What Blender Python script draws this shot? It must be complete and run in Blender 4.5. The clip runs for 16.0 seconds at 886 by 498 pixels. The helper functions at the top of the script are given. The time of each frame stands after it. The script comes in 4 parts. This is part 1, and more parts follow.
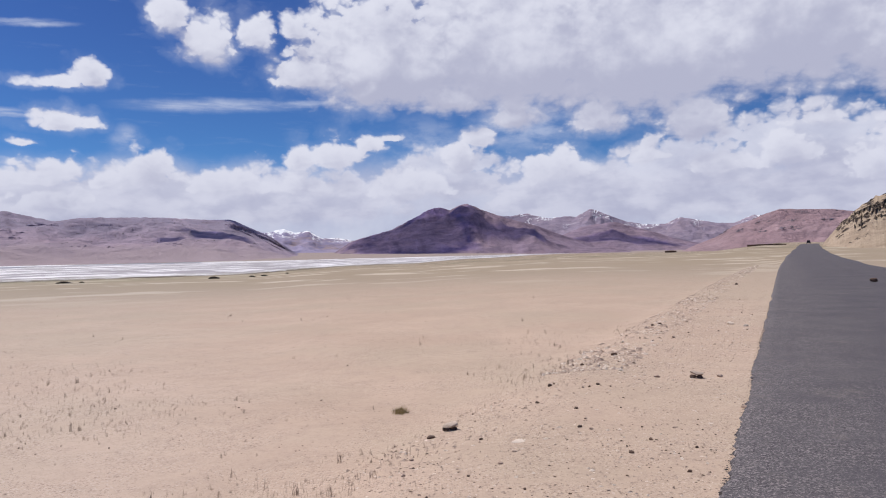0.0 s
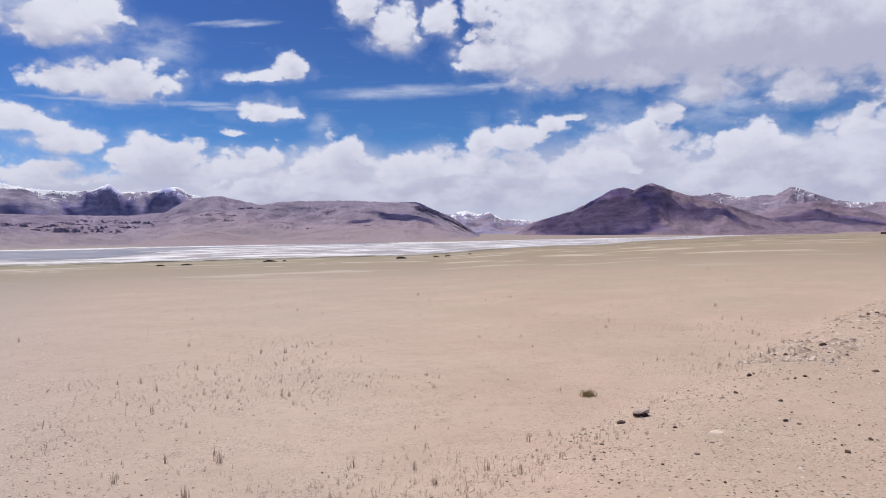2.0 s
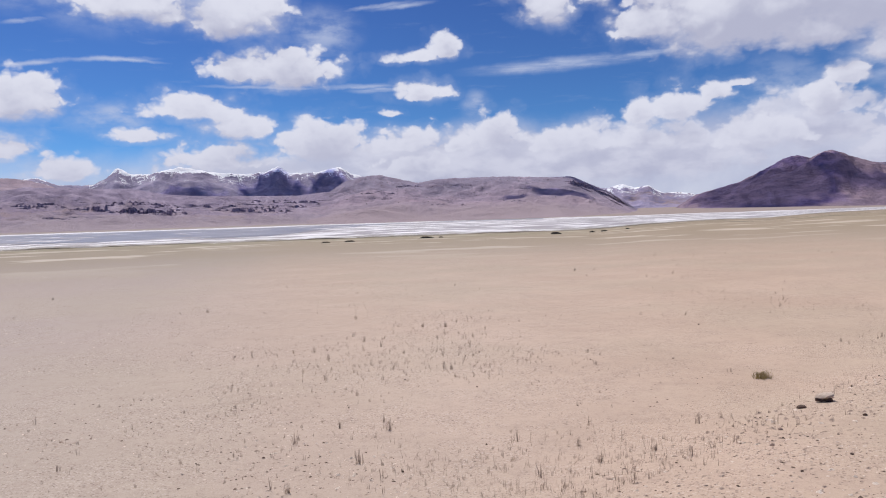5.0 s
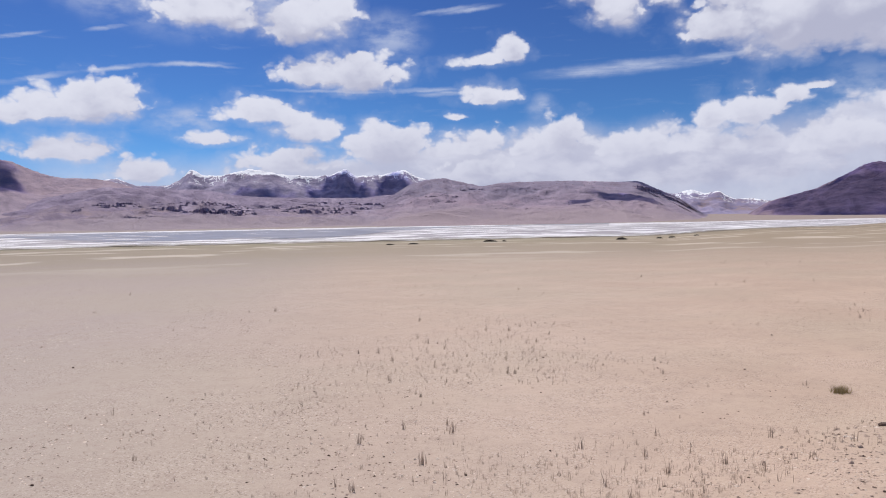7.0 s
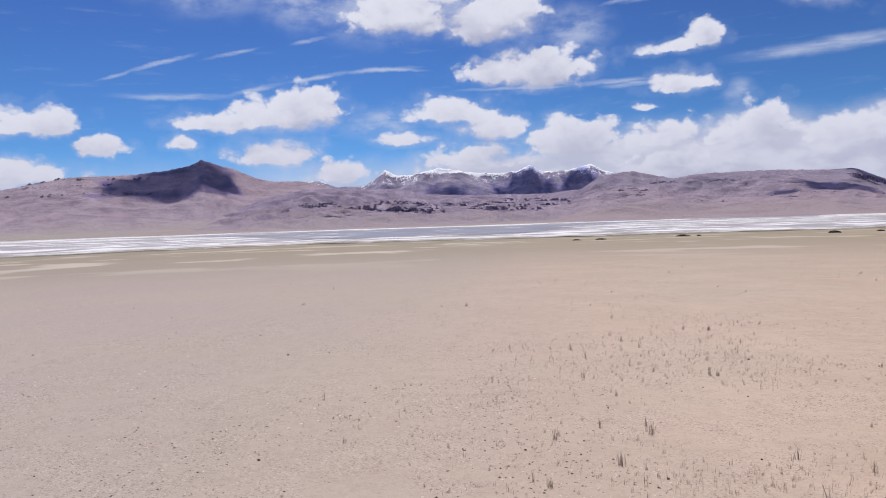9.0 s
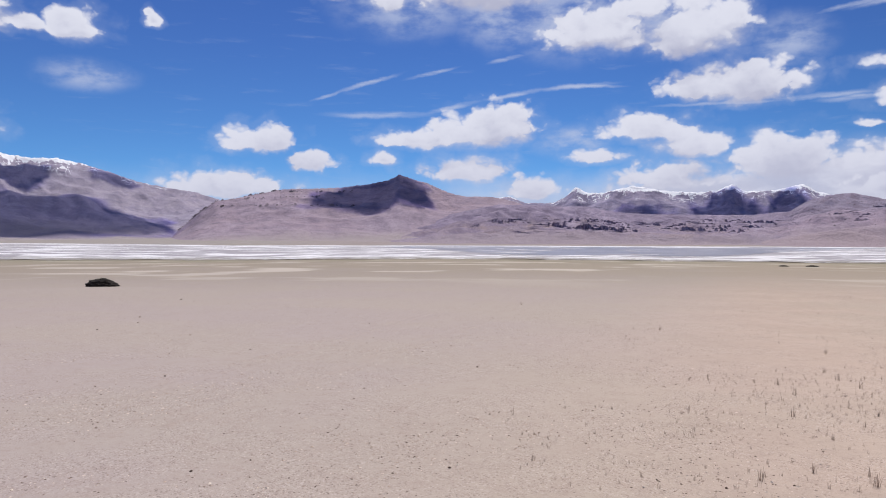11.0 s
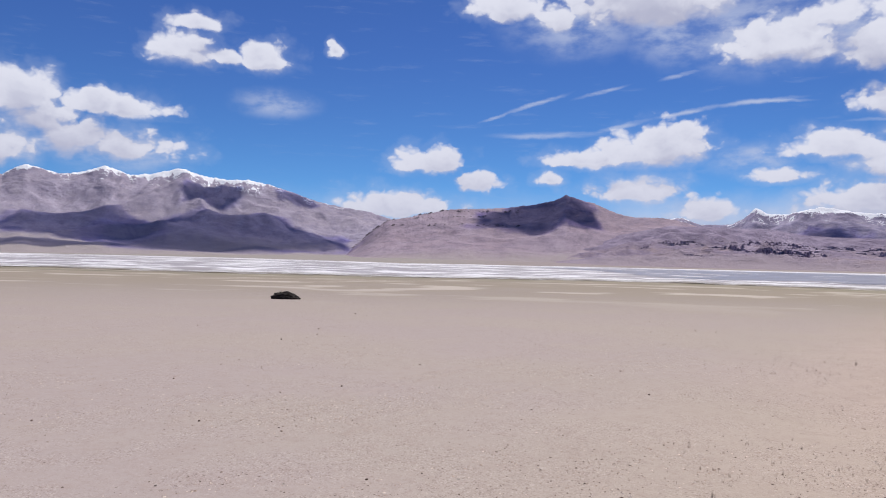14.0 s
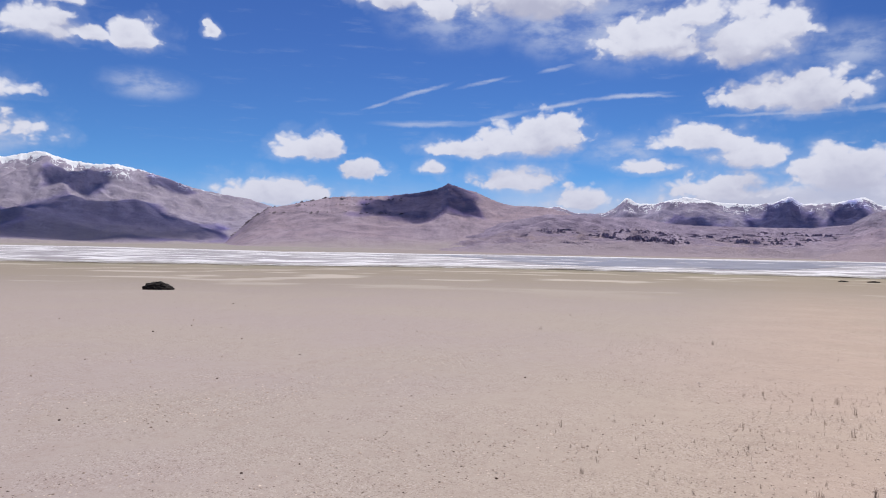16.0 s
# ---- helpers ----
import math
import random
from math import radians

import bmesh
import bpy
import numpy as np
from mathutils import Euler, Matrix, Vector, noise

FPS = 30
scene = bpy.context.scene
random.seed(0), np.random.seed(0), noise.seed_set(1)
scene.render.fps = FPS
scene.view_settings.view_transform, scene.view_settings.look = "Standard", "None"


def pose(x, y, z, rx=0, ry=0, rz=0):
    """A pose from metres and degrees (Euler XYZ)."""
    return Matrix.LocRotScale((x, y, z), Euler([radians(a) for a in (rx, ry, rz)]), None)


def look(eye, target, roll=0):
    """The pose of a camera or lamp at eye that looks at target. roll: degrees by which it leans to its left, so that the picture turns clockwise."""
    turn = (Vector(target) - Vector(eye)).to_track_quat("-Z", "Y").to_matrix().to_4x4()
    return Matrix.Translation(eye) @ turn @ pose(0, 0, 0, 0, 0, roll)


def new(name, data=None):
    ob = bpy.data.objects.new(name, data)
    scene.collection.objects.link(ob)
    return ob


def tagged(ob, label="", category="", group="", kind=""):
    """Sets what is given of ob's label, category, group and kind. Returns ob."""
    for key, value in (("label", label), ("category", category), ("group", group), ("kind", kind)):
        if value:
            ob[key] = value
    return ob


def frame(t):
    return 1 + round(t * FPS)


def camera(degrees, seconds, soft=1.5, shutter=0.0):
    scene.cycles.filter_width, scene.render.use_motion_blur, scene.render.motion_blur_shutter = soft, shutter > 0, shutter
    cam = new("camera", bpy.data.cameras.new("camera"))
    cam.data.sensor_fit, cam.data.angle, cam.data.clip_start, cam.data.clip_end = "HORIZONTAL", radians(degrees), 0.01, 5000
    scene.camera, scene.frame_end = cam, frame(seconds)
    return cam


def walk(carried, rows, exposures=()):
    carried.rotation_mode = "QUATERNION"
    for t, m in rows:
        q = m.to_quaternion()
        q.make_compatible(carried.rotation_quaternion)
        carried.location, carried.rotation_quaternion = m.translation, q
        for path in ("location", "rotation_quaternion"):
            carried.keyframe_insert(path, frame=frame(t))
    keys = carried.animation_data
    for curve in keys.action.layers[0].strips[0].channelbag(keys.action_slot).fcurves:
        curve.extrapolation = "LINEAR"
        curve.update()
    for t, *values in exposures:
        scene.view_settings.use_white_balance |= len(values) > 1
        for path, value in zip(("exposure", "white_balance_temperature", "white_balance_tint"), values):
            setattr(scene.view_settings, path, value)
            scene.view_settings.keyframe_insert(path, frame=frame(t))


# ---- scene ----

# ======== camera: a phone held at arm's length, swung round to the left ========
cam = camera(61.5, 16.0, soft=1.05)
EYE, ARM = 1.6, 0.3
PATH = [
    (0.0, 0.00, 0.34, 1.11), (0.5, 3.44, 0.06, 1.28), (1.0, 7.19, -0.15, 1.08), (1.5, 11.19, -0.42, 0.91),
    (2.0, 13.85, -0.85, 1.01), (2.5, 14.24, -1.42, 1.38), (3.0, 13.76, -1.58, 1.20), (3.5, 16.86, -1.69, 1.89),
    (4.0, 20.47, -2.09, 2.20), (4.5, 23.53, -2.17, 2.31), (4.7, 24.51, -2.31, 2.08), (6.8, 29.85, -2.08, 1.07),
    (7.0, 30.55, -2.06, 1.01), (7.5, 32.60, -2.18, 0.80), (8.0, 35.65, -2.23, 0.92), (8.5, 40.66, -2.25, 1.30),
    (9.0, 44.77, -2.03, 1.81), (9.2, 46.47, -1.97, 1.84), (11.3, 60.77, -0.36, -0.40), (11.5, 61.72, -0.25, -0.48),
    (12.0, 64.06, -0.05, -0.82), (12.5, 67.57, 0.23, -0.72), (13.0, 69.78, 0.43, -0.91), (13.5, 71.44, 0.69, -1.14),
    (14.0, 71.83, 0.83, -1.27), (14.5, 70.73, 0.85, -1.55), (15.0, 69.16, 0.76, -1.63), (15.5, 66.29, 0.45, -1.46),
    (16.0, 62.88, 0.08, -1.05),
]
walk(cam, [(t, pose(-ARM * math.sin(radians(yaw)), ARM * (math.cos(radians(yaw)) - 1), EYE, 90 + pitch, roll, yaw)) for t, yaw, pitch, roll in PATH])

# ======== light: high sun ahead and to the left, thin blue mountain air ========
SUN_BEARING, SUN_HEIGHT = 50.0, 61.0
scene.view_settings.exposure = 0.0
SUN_WAY = Vector((-math.sin(radians(SUN_BEARING)) * math.cos(radians(SUN_HEIGHT)), math.cos(radians(SUN_BEARING)) * math.cos(radians(SUN_HEIGHT)), math.sin(radians(SUN_HEIGHT))))
lamp = bpy.data.lights.new("sun", "SUN")
lamp.energy, lamp.angle, lamp.color = 4.2, radians(0.53), (1.0, 0.955, 0.91)
sun = new("sun", lamp)
sun.matrix_world = look(SUN_WAY * 100, (0, 0, 0))


# ---- node helpers ----
class Tree:
    """Short forms for building node trees."""

    def __init__(self, tree):
        self.tree = tree

    def node(self, kind, *values, out=0, **settings):
        n = self.tree.nodes.new(kind)
        for key, value in settings.items():
            setattr(n, key, value)
        for i, value in enumerate(values):
            self.put(n.inputs[i], value)
        return n.outputs[out]

    def put(self, socket, value):
        if isinstance(value, bpy.types.NodeSocket):
            self.tree.links.new(value, socket)
        elif value is not None:
            socket.default_value = value

    def math(self, operation, a, b=None, c=None, clamp=False):
        return self.node("ShaderNodeMath", a, b, c, operation=operation, use_clamp=clamp)

    def vec(self, operation, a, b=None, c=None):
        return self.node("ShaderNodeVectorMath", a, b, c, operation=operation)

    def length(self, a):
        return self.node("ShaderNodeVectorMath", a, operation="LENGTH", out=1)

    def noise(self, place, scale, detail=4.0, rough=0.55, warp=0.0, colour=False):
        n = self.tree.nodes.new("ShaderNodeTexNoise")
        self.put(n.inputs["Vector"], place)
        for key, value in (("Scale", scale), ("Detail", detail), ("Roughness", rough), ("Distortion", warp)):
            self.put(n.inputs[key], value)
        return n.outputs["Color" if colour else "Fac"]

    def voronoi(self, place, scale, what="Distance", feature="F1"):
        n = self.tree.nodes.new("ShaderNodeTexVoronoi")
        n.feature = feature
        self.put(n.inputs["Vector"], place)
        self.put(n.inputs["Scale"], scale)
        return n.outputs[what]

    def puffs(self, place, scale):
        n = self.tree.nodes.new("ShaderNodeTexVoronoi")
        n.feature, n.voronoi_dimensions = "SMOOTH_F1", "2D"
        self.put(n.inputs["Vector"], place)
        for key, value in (("Scale", scale), ("Detail", 2.0), ("Roughness", 0.45), ("Lacunarity", 2.3), ("Smoothness", 0.35)):
            self.put(n.inputs[key], value)
        return n.outputs["Distance"]

    def span(self, value, a, b, c=0.0, d=1.0, smooth=True):
        n = self.tree.nodes.new("ShaderNodeMapRange")
        n.interpolation_type = "SMOOTHSTEP" if smooth else "LINEAR"
        for i, v in enumerate((value, a, b, c, d)):
            self.put(n.inputs[i], v)
        return n.outputs[0]

    def mix(self, fac, a, b, blend="MIX"):
        n = self.tree.nodes.new("ShaderNodeMix")
        n.data_type, n.blend_type = "RGBA", blend
        self.put(n.inputs[0], fac)
        self.put(n.inputs[6], (*a, 1) if isinstance(a, tuple) else a)
        self.put(n.inputs[7], (*b, 1) if isinstance(b, tuple) else b)
        return n.outputs[2]

    def axes(self, vector):
        n = self.tree.nodes.new("ShaderNodeSeparateXYZ")
        self.put(n.inputs[0], vector)
        return n.outputs

    def join(self, x, y, z):
        return self.node("ShaderNodeCombineXYZ", x, y, z)


# ---- sky with its clouds: bearing and height of each heap in degrees, half its width, height of its dome ----
GREAT_CLOUD = [(3.8, 13.8, 8.0, 6.2), (-5.3, 14.3, 10.9, 8.3), (-15.8, 13.8, 12.2, 8.7), (-25.4, 14.6, 11.3, 8.3), (-34.0, 13.0, 9.0, 7.0), (5.1, 12.6, 2.6, 3.5), (-5.7, 10.2, 2.6, 2.4), (-12.0, 9.8, 2.8, 2.4), (-18.9, 9.0, 3.2, 2.9), (-1.0, 11.6, 3.4, 2.4), (9.6, 13.4, 3.2, 2.4)]
# the paler bank behind the heaps, low over the mountains
BACK_BANK = [(23.9, 3.2, 13.9, 3.2), (12.1, 3.6, 11.3, 3.0), (6.2, 3.8, 4.5, 2.0), (-0.6, 5.2, 5.0, 2.8), (-13.6, 3.4, 13.9, 3.4), (-9.6, 5.2, 4.5, 2.0), (-19.6, 5.3, 6.5, 2.8), (-25.6, 6.6, 6.0, 3.2), (-29.9, 3.8, 11.3, 4.6), (33.5, 3.2, 7.5, 2.2), (40.5, 3.0, 6.0, 1.8)]
FRINGE_CLOUDS = [(19.9, 16.8, 1.5, 1.6), (17.3, 15.1, 2.1, 2.6), (13.7, 15.9, 1.6, 1.7), (11.1, 16.5, 1.2, 1.2), (10.8, 7.2, 1.3, 1.4), (8.0, 7.3, 2.2, 1.7), (5.4, 8.2, 1.5, 0.7), (3.9, 8.8, 0.9, 0.4), (25.0, 12.4, 1.3, 1.3), (27.0, 11.9, 2.1, 0.6), (27.1, 9.2, 2.0, 1.1), (25.3, 9.3, 0.8, 0.6), (29.4, 8.0, 1.0, 0.4)]
NEAR_BANK = [(21.4, 5.8, 2.1, 1.9), (24.3, 5.3, 1.2, 0.9), (27.5, 5.6, 1.5, 1.1), (-3.1, 8.6, 1.6, 1.1), (-1.6, 6.7, 1.4, 2.3), (-8.8, 5.9, 3.0, 1.9), (-15.2, 6.9, 1.8, 1.2), (-20.6, 6.1, 2.8, 1.7), (-25.3, 6.5, 2.5, 1.9), (-27.2, 8.7, 2.9, 1.4), (-30.6, 5.2, 2.6, 2.0), (-32.5, 6.3, 2.5, 2.9), (16.0, 5.1, 3.0, 1.4), (9.6, 5.1, 3.4, 1.3), (2.5, 4.9, 3.3, 1.6)]
MIDDLE_BANK = [(34.7, 5.4, 2.9, 2.1), (28.6, 5.4, 3.1, 1.3), (43.6, 8.1, 3.8, 1.3), (40.7, 6.8, 2.7, 1.4), (43.1, 4.7, 2.4, 1.4), (27.5, 5.7, 1.7, 1.0), (42.4, 4.6, 3.6, 1.6), (34.6, 5.4, 4.1, 2.2), (47.4, 6.2, 1.9, 0.8), (57.4, 5.1, 3.4, 1.1), (52.5, 3.7, 2.5, 1.1), (28.0, 3.8, 3.0, 1.7)]
HIGH_CLOUDS = [(56.4, 18.8, 6.5, 3.4), (37.3, 10.9, 3.9, 2.1), (40.9, 10.8, 2.2, 1.4), (46.9, 15.1, 4.0, 2.2), (41.5, 14.5, 2.9, 2.5), (38.3, 15.5, 1.9, 1.6), (49.0, 15.1, 1.9, 2.0), (45.5, 14.6, 2.0, 1.1), (44.6, 16.7, 2.6, 1.3), (40.3, 14.9, 3.2, 2.7), (39.7, 13.9, 1.1, 1.0), (55.3, 17.8, 3.6, 1.5), (63.5, 17.7, 1.5, 1.3), (67.2, 18.6, 2.6, 1.5)]
FAIR_CLOUDS = [(57.5, 8.0, 2.7, 1.7), (55.0, 8.4, 3.0, 2.1), (60.4, 7.6, 3.1, 0.9), (73.0, 7.2, 2.5, 1.4), (72.3, 7.0, 2.1, 1.1), (69.3, 5.8, 1.6, 1.1), (75.1, 3.8, 4.2, 1.4), (57.3, 5.3, 3.4, 1.1), (63.7, 6.2, 1.0, 0.6)]
LEFT_CLOUDS = [(90.5, 16.4, 1.9, 0.7), (91.4, 14.3, 2.3, 1.5), (88.6, 14.3, 2.2, 0.7), (85.9, 14.3, 2.1, 1.4), (80.4, 15.2, 0.5, 0.6), (80.7, 15.8, 0.35, 0.4), (101.9, 10.1, 2.5, 2.3), (97.2, 10.2, 1.9, 1.3), (95.2, 10.1, 2.9, 1.2), (98.3, 7.6, 3.0, 2.0), (95.6, 7.2, 4.2, 1.5), (100.5, 8.6, 2.6, 1.6), (103.3, 6.5, 2.8, 1.8)]
# soft veils of mist beside the heaps
VEILS = [(84.4, 11.6, 2.6, 0.9), (49.5, 16.6, 7.5, 3.4), (42.0, 16.5, 5.5, 3.2), (62.0, 17.5, 6.0, 2.6), (49.2, 7.6, 3.5, 1.3), (95.3, 7.1, 5.3, 1.8), (55.4, 17.1, 3.6, 2.8), (54.3, 16.5, 4.3, 2.5), (53.2, 3.7, 3.1, 1.6), (28.2, 4.5, 3.5, 2.1), (14.5, 4.2, 4.1, 2.3), (12.9, 3.5, 5.6, 2.6), (1.3, 7.0, 4.8, 3.7), (34.3, 13.9, 2.1, 1.0), (22.8, 8.5, 1.3, 1.1), (34.3, 14.0, 2.2, 1.1), (49.0, 7.9, 2.4, 0.9), (-21.9, 4.8, 4.1, 1.6), (-6.5, 9.4, 5.6, 2.0), (84.7, 11.3, 3.3, 1.2), (34.4, 13.9, 3.1, 1.9)]
# thin streaks of ice cloud: bearing, height, half length, half thickness, slope
STREAKS = [(68.1, 10.9, 1.3, 0.17, -0.32), (65.0, 11.9, 2.8, 0.22, -0.302), (60.1, 12.7, 2.3, 0.17, -0.215), (54.3, 13.7, 1.7, 0.22, -0.176), (64.0, 9.6, 4.8, 0.3, -0.014), (58.4, 10.2, 2.8, 0.26, -0.225), (53.9, 11.1, 3.2, 0.22, -0.164), (49.3, 11.6, 3.5, 0.22, -0.052), (47.9, 11.6, 2.7, 0.17, 0.05), (18.2, 11.0, 6.3, 0.52, -0.02), (11.3, 11.3, 4.7, 0.35, -0.054), (38.6, 9.9, 5.3, 0.17, 0.015), (31.8, 10.0, 4.3, 0.26, -0.02), (16.6, 11.1, 7.9, 0.61, -0.034), (30.4, 9.7, 2.6, 0.26, -0.015), (28.5, 15.7, 2.9, 0.26, -0.106), (30.0, 15.7, 3.1, 0.22, -0.131)]


def cloud_depth(heaps):
    """A node group: how deep inside a heap of cloud a point (bearing, height) of the sky lies; below 0 is clear air."""
    group = bpy.data.node_groups.new("cloud_depth", "ShaderNodeTree")
    group.interface.new_socket("Place", in_out="INPUT", socket_type="NodeSocketVector")
    group.interface.new_socket("Depth", in_out="OUTPUT", socket_type="NodeSocketFloat")
    t = Tree(group)
    place = group.nodes.new("NodeGroupInput").outputs[0]
    nearest = None
    for bearing, height, wide, tall in heaps:
        v = t.vec("MULTIPLY_ADD", place, (1 / wide, 1 / tall, 0), (-bearing / wide, -height / tall, 0))
        v = t.vec("MAXIMUM", v, t.vec("MULTIPLY", v, (-1, -2.0, 0)))
        far = t.math("MULTIPLY", t.math("SUBTRACT", t.length(v), 1), min(1.5, 0.55 + 0.2 * tall))
        nearest = far if nearest is None else t.math("SMOOTH_MIN", nearest, far, 0.08)
    flat = t.vec("MULTIPLY", place, (1, 1.35, 0))
    puff = t.puffs(t.vec("ADD", flat, t.vec("MULTIPLY", t.noise(flat, 0.9, 2.0, 0.5, colour=True), (0.6, 0.6, 0))), 0.5)
    billow = t.noise(flat, 0.16, 3.0, 0.5)
    puff = t.math("ADD", t.math("MULTIPLY", t.math("SUBTRACT", puff, 0.58), t.span(nearest, -1.2, -0.35, 0.3, 1.0)), 0.58)
    ragged = t.math("ADD", t.math("MULTIPLY_ADD", puff, -0.58, 0.40), t.math("MULTIPLY_ADD", billow, 0.4, -0.2))
    deep = t.math("SUBTRACT", t.math("ADD", ragged, 0.10), nearest)
    t.put(group.nodes.new("NodeGroupOutput").inputs[0], deep)
    return group


def make_sky():
    world = bpy.data.worlds.new("sky")
    world.use_nodes = True
    scene.world = world
    t = Tree(world.node_tree)
    world.node_tree.nodes.clear()
    air = t.node("ShaderNodeTexSky", sky_type="NISHITA", sun_disc=False, sun_elevation=radians(SUN_HEIGHT), sun_rotation=radians(-SUN_BEARING), altitude=4500.0, air_density=1.0, dust_density=0.3, ozone_density=2.0)
    way = t.node("ShaderNodeTexCoord", out=0)
    x, y, z = t.axes(way)
    bearing = t.math("MULTIPLY", t.math("ARCTAN2", t.math("MULTIPLY", x, -1), y), 57.2958)
    height = t.math("MULTIPLY", t.math("ARCSINE", z), 57.2958)
    place = t.join(bearing, height, 0)
    wobble = t.vec("MULTIPLY_ADD", t.noise(place, 0.7, 3.0, 0.6, colour=True), (0.9, 0.5, 0), (-0.45, -0.25, 0))
    place_w = t.vec("ADD", place, wobble)
    fray = t.noise(t.vec("MULTIPLY", place, (0.55, 1.5, 0)), 1.3, 4.0, 0.55)
    fluff = t.noise(place, 0.22, 5.0, 0.5)

    def heap_layer(heaps):
        """How far a layer of heaps covers the sky, its depth and the colour of its cloud: bright domes, greyer bases."""
        group = cloud_depth(heaps)

        def depth_at(p):
            n = world.node_tree.nodes.new("ShaderNodeGroup")
            n.node_tree = group
            t.put(n.inputs[0], p)
            return n.outputs[0]

        deep = depth_at(place_w)
        above = depth_at(t.vec("ADD", place_w, (0.2, 0.5, 0)))
        higher = depth_at(t.vec("ADD", place_w, (0.6, 1.8, 0)))
        near_top = t.span(t.math("SUBTRACT", deep, above), -0.34, 0.36)
        under = t.span(t.math("SUBTRACT", deep, higher), -0.45, 0.60)
        lit = t.math("ADD", t.math("MULTIPLY", near_top, 0.45), t.math("MULTIPLY", under, 0.55))
        soft = t.span(lit, 0.3, 0.75, 0.75, 0.26)
        edge = t.math("ADD", deep, t.math("MULTIPLY", t.math("SUBTRACT", fray, 0.5), t.span(lit, 0.3, 0.75, 0.45, 0.12)))
        cover = t.math("MULTIPLY", t.span(edge, -0.09, soft), t.span(height, -1.0, 0.5))
        glow = t.math("ADD", t.math("MULTIPLY", near_top, t.span(deep, 0.7, 1.6, 0.24, 0.07)), t.math("MULTIPLY", under, 0.30))
        glow = t.math("ADD", glow, t.math("MULTIPLY", t.span(deep, 1.25, 0.08), 0.36))
        glow = t.math("ADD", glow, t.math("MULTIPLY", t.span(fluff, 0.3, 0.7), 0.14))
        glow = t.math("ADD", glow, t.math("MULTIPLY", t.math("MULTIPLY", t.span(height, 9, 15), t.span(deep, 0.5, 1.4)), t.span(fluff, 0.35, 0.6, 0.08, 0.34)))
        white = t.mix(t.span(glow, 0.26, 0.98), (0.455, 0.47, 0.615), (0.735, 0.75, 0.86))
        return cover, deep, white

    bank_cover, _, bank_white = heap_layer(BACK_BANK)
    cover, deep, white = heap_layer(GREAT_CLOUD + FRINGE_CLOUDS + NEAR_BANK + MIDDLE_BANK + HIGH_CLOUDS + FAIR_CLOUDS + LEFT_CLOUDS)
    billow = t.noise(t.vec("MULTIPLY", place_w, (0.55, 1.2, 0)), 0.5, 4.0, 0.5)
    mist = t.mix(t.span(billow, 0.36, 0.62), (0.445, 0.46, 0.615), (0.64, 0.65, 0.78))
    bank_white = t.mix(t.span(height, 9, 2.5, 0.4, 0.75), bank_white, mist)
    white = t.mix(t.span(height, 11, 2.5, 0, 0.35), white, (0.545, 0.555, 0.70))
    thin = None
    for b, h, half, thick, slope in STREAKS:
        flat = t.vec("MULTIPLY_ADD", t.vec("MULTIPLY_ADD", wobble, (0.7, 0.7, 0), place), (1, 1, 0), (-b, -h, 0))
        dx, dy, _ = t.axes(flat)
        dy = t.math("SUBTRACT", dy, t.math("MULTIPLY", dx, slope))
        far = t.length(t.join(t.math("DIVIDE", dx, half), t.math("DIVIDE", dy, thick), 0))
        one = t.span(far, 1.15, 0.1)
        thin = one if thin is None else t.math("MAXIMUM", thin, one)
    wisp = t.noise(t.vec("MULTIPLY", place, (0.22, 1.5, 0)), 1.0, 5.0, 0.6)
    thin = t.math("MULTIPLY", thin, t.span(wisp, 0.3, 0.7, 0.22, 0.8))
    veil = t.math("MULTIPLY", t.span(wisp, 0.55, 0.9), 0.22)
    drift = t.noise(t.vec("MULTIPLY", place, (0.5, 1.0, 0)), 0.8, 4.0, 0.55)
    for b, h, wide, tall in VEILS:
        far = t.length(t.vec("MULTIPLY_ADD", place_w, (1 / wide, 1 / tall, 0), (-b / wide, -h / tall, 0)))
        veil = t.math("MAXIMUM", veil, t.math("MULTIPLY", t.span(far, 1.25, 0.1), t.span(drift, 0.32, 0.68, 0.12, 0.72)))
    thin = t.math("MAXIMUM", thin, veil)
    thin = t.math("MAXIMUM", thin, t.math("MULTIPLY", t.span(deep, -0.55, 0.0, 0, 0.2), t.span(fluff, 0.38, 0.62, 0.1, 1.0)))
    blue = t.mix(1.0, air, t.mix(t.span(height, 3, 19), (0.0400, 0.0700, 0.0970), (0.0405, 0.0610, 0.1025)), "MULTIPLY")
    blue = t.mix(t.span(bearing, 55, 18, 0, 0.16), blue, (0, 0, 0))
    sky = t.mix(thin, blue, (0.52, 0.58, 0.76))
    low = t.math("ADD", height, t.math("MULTIPLY_ADD", t.noise(place, 0.2, 4, 0.55), 3.0, -1.5))
    haze = t.math("MULTIPLY", t.math("MAXIMUM", t.span(low, 6.0, 2.4), t.math("MULTIPLY", t.span(low, 7.8, 4.6), t.span(bearing, 40, 28))), t.span(bearing, 74, 36, 0.35, 0.93))
    sky = t.mix(haze, sky, t.mix(t.span(fluff, 0.3, 0.7), (0.48, 0.50, 0.66), (0.63, 0.645, 0.77)))
    sky = t.mix(t.math("MULTIPLY", bank_cover, 0.9), sky, bank_white)
    sky = t.mix(cover, sky, white)
    back = world.node_tree.nodes.new("ShaderNodeBackground")
    t.put(back.inputs[0], sky)
    back.inputs[1].default_value = 1.0
    end = world.node_tree.nodes.new("ShaderNodeOutputWorld")
    world.node_tree.links.new(back.outputs[0], end.inputs[0])


make_sky()


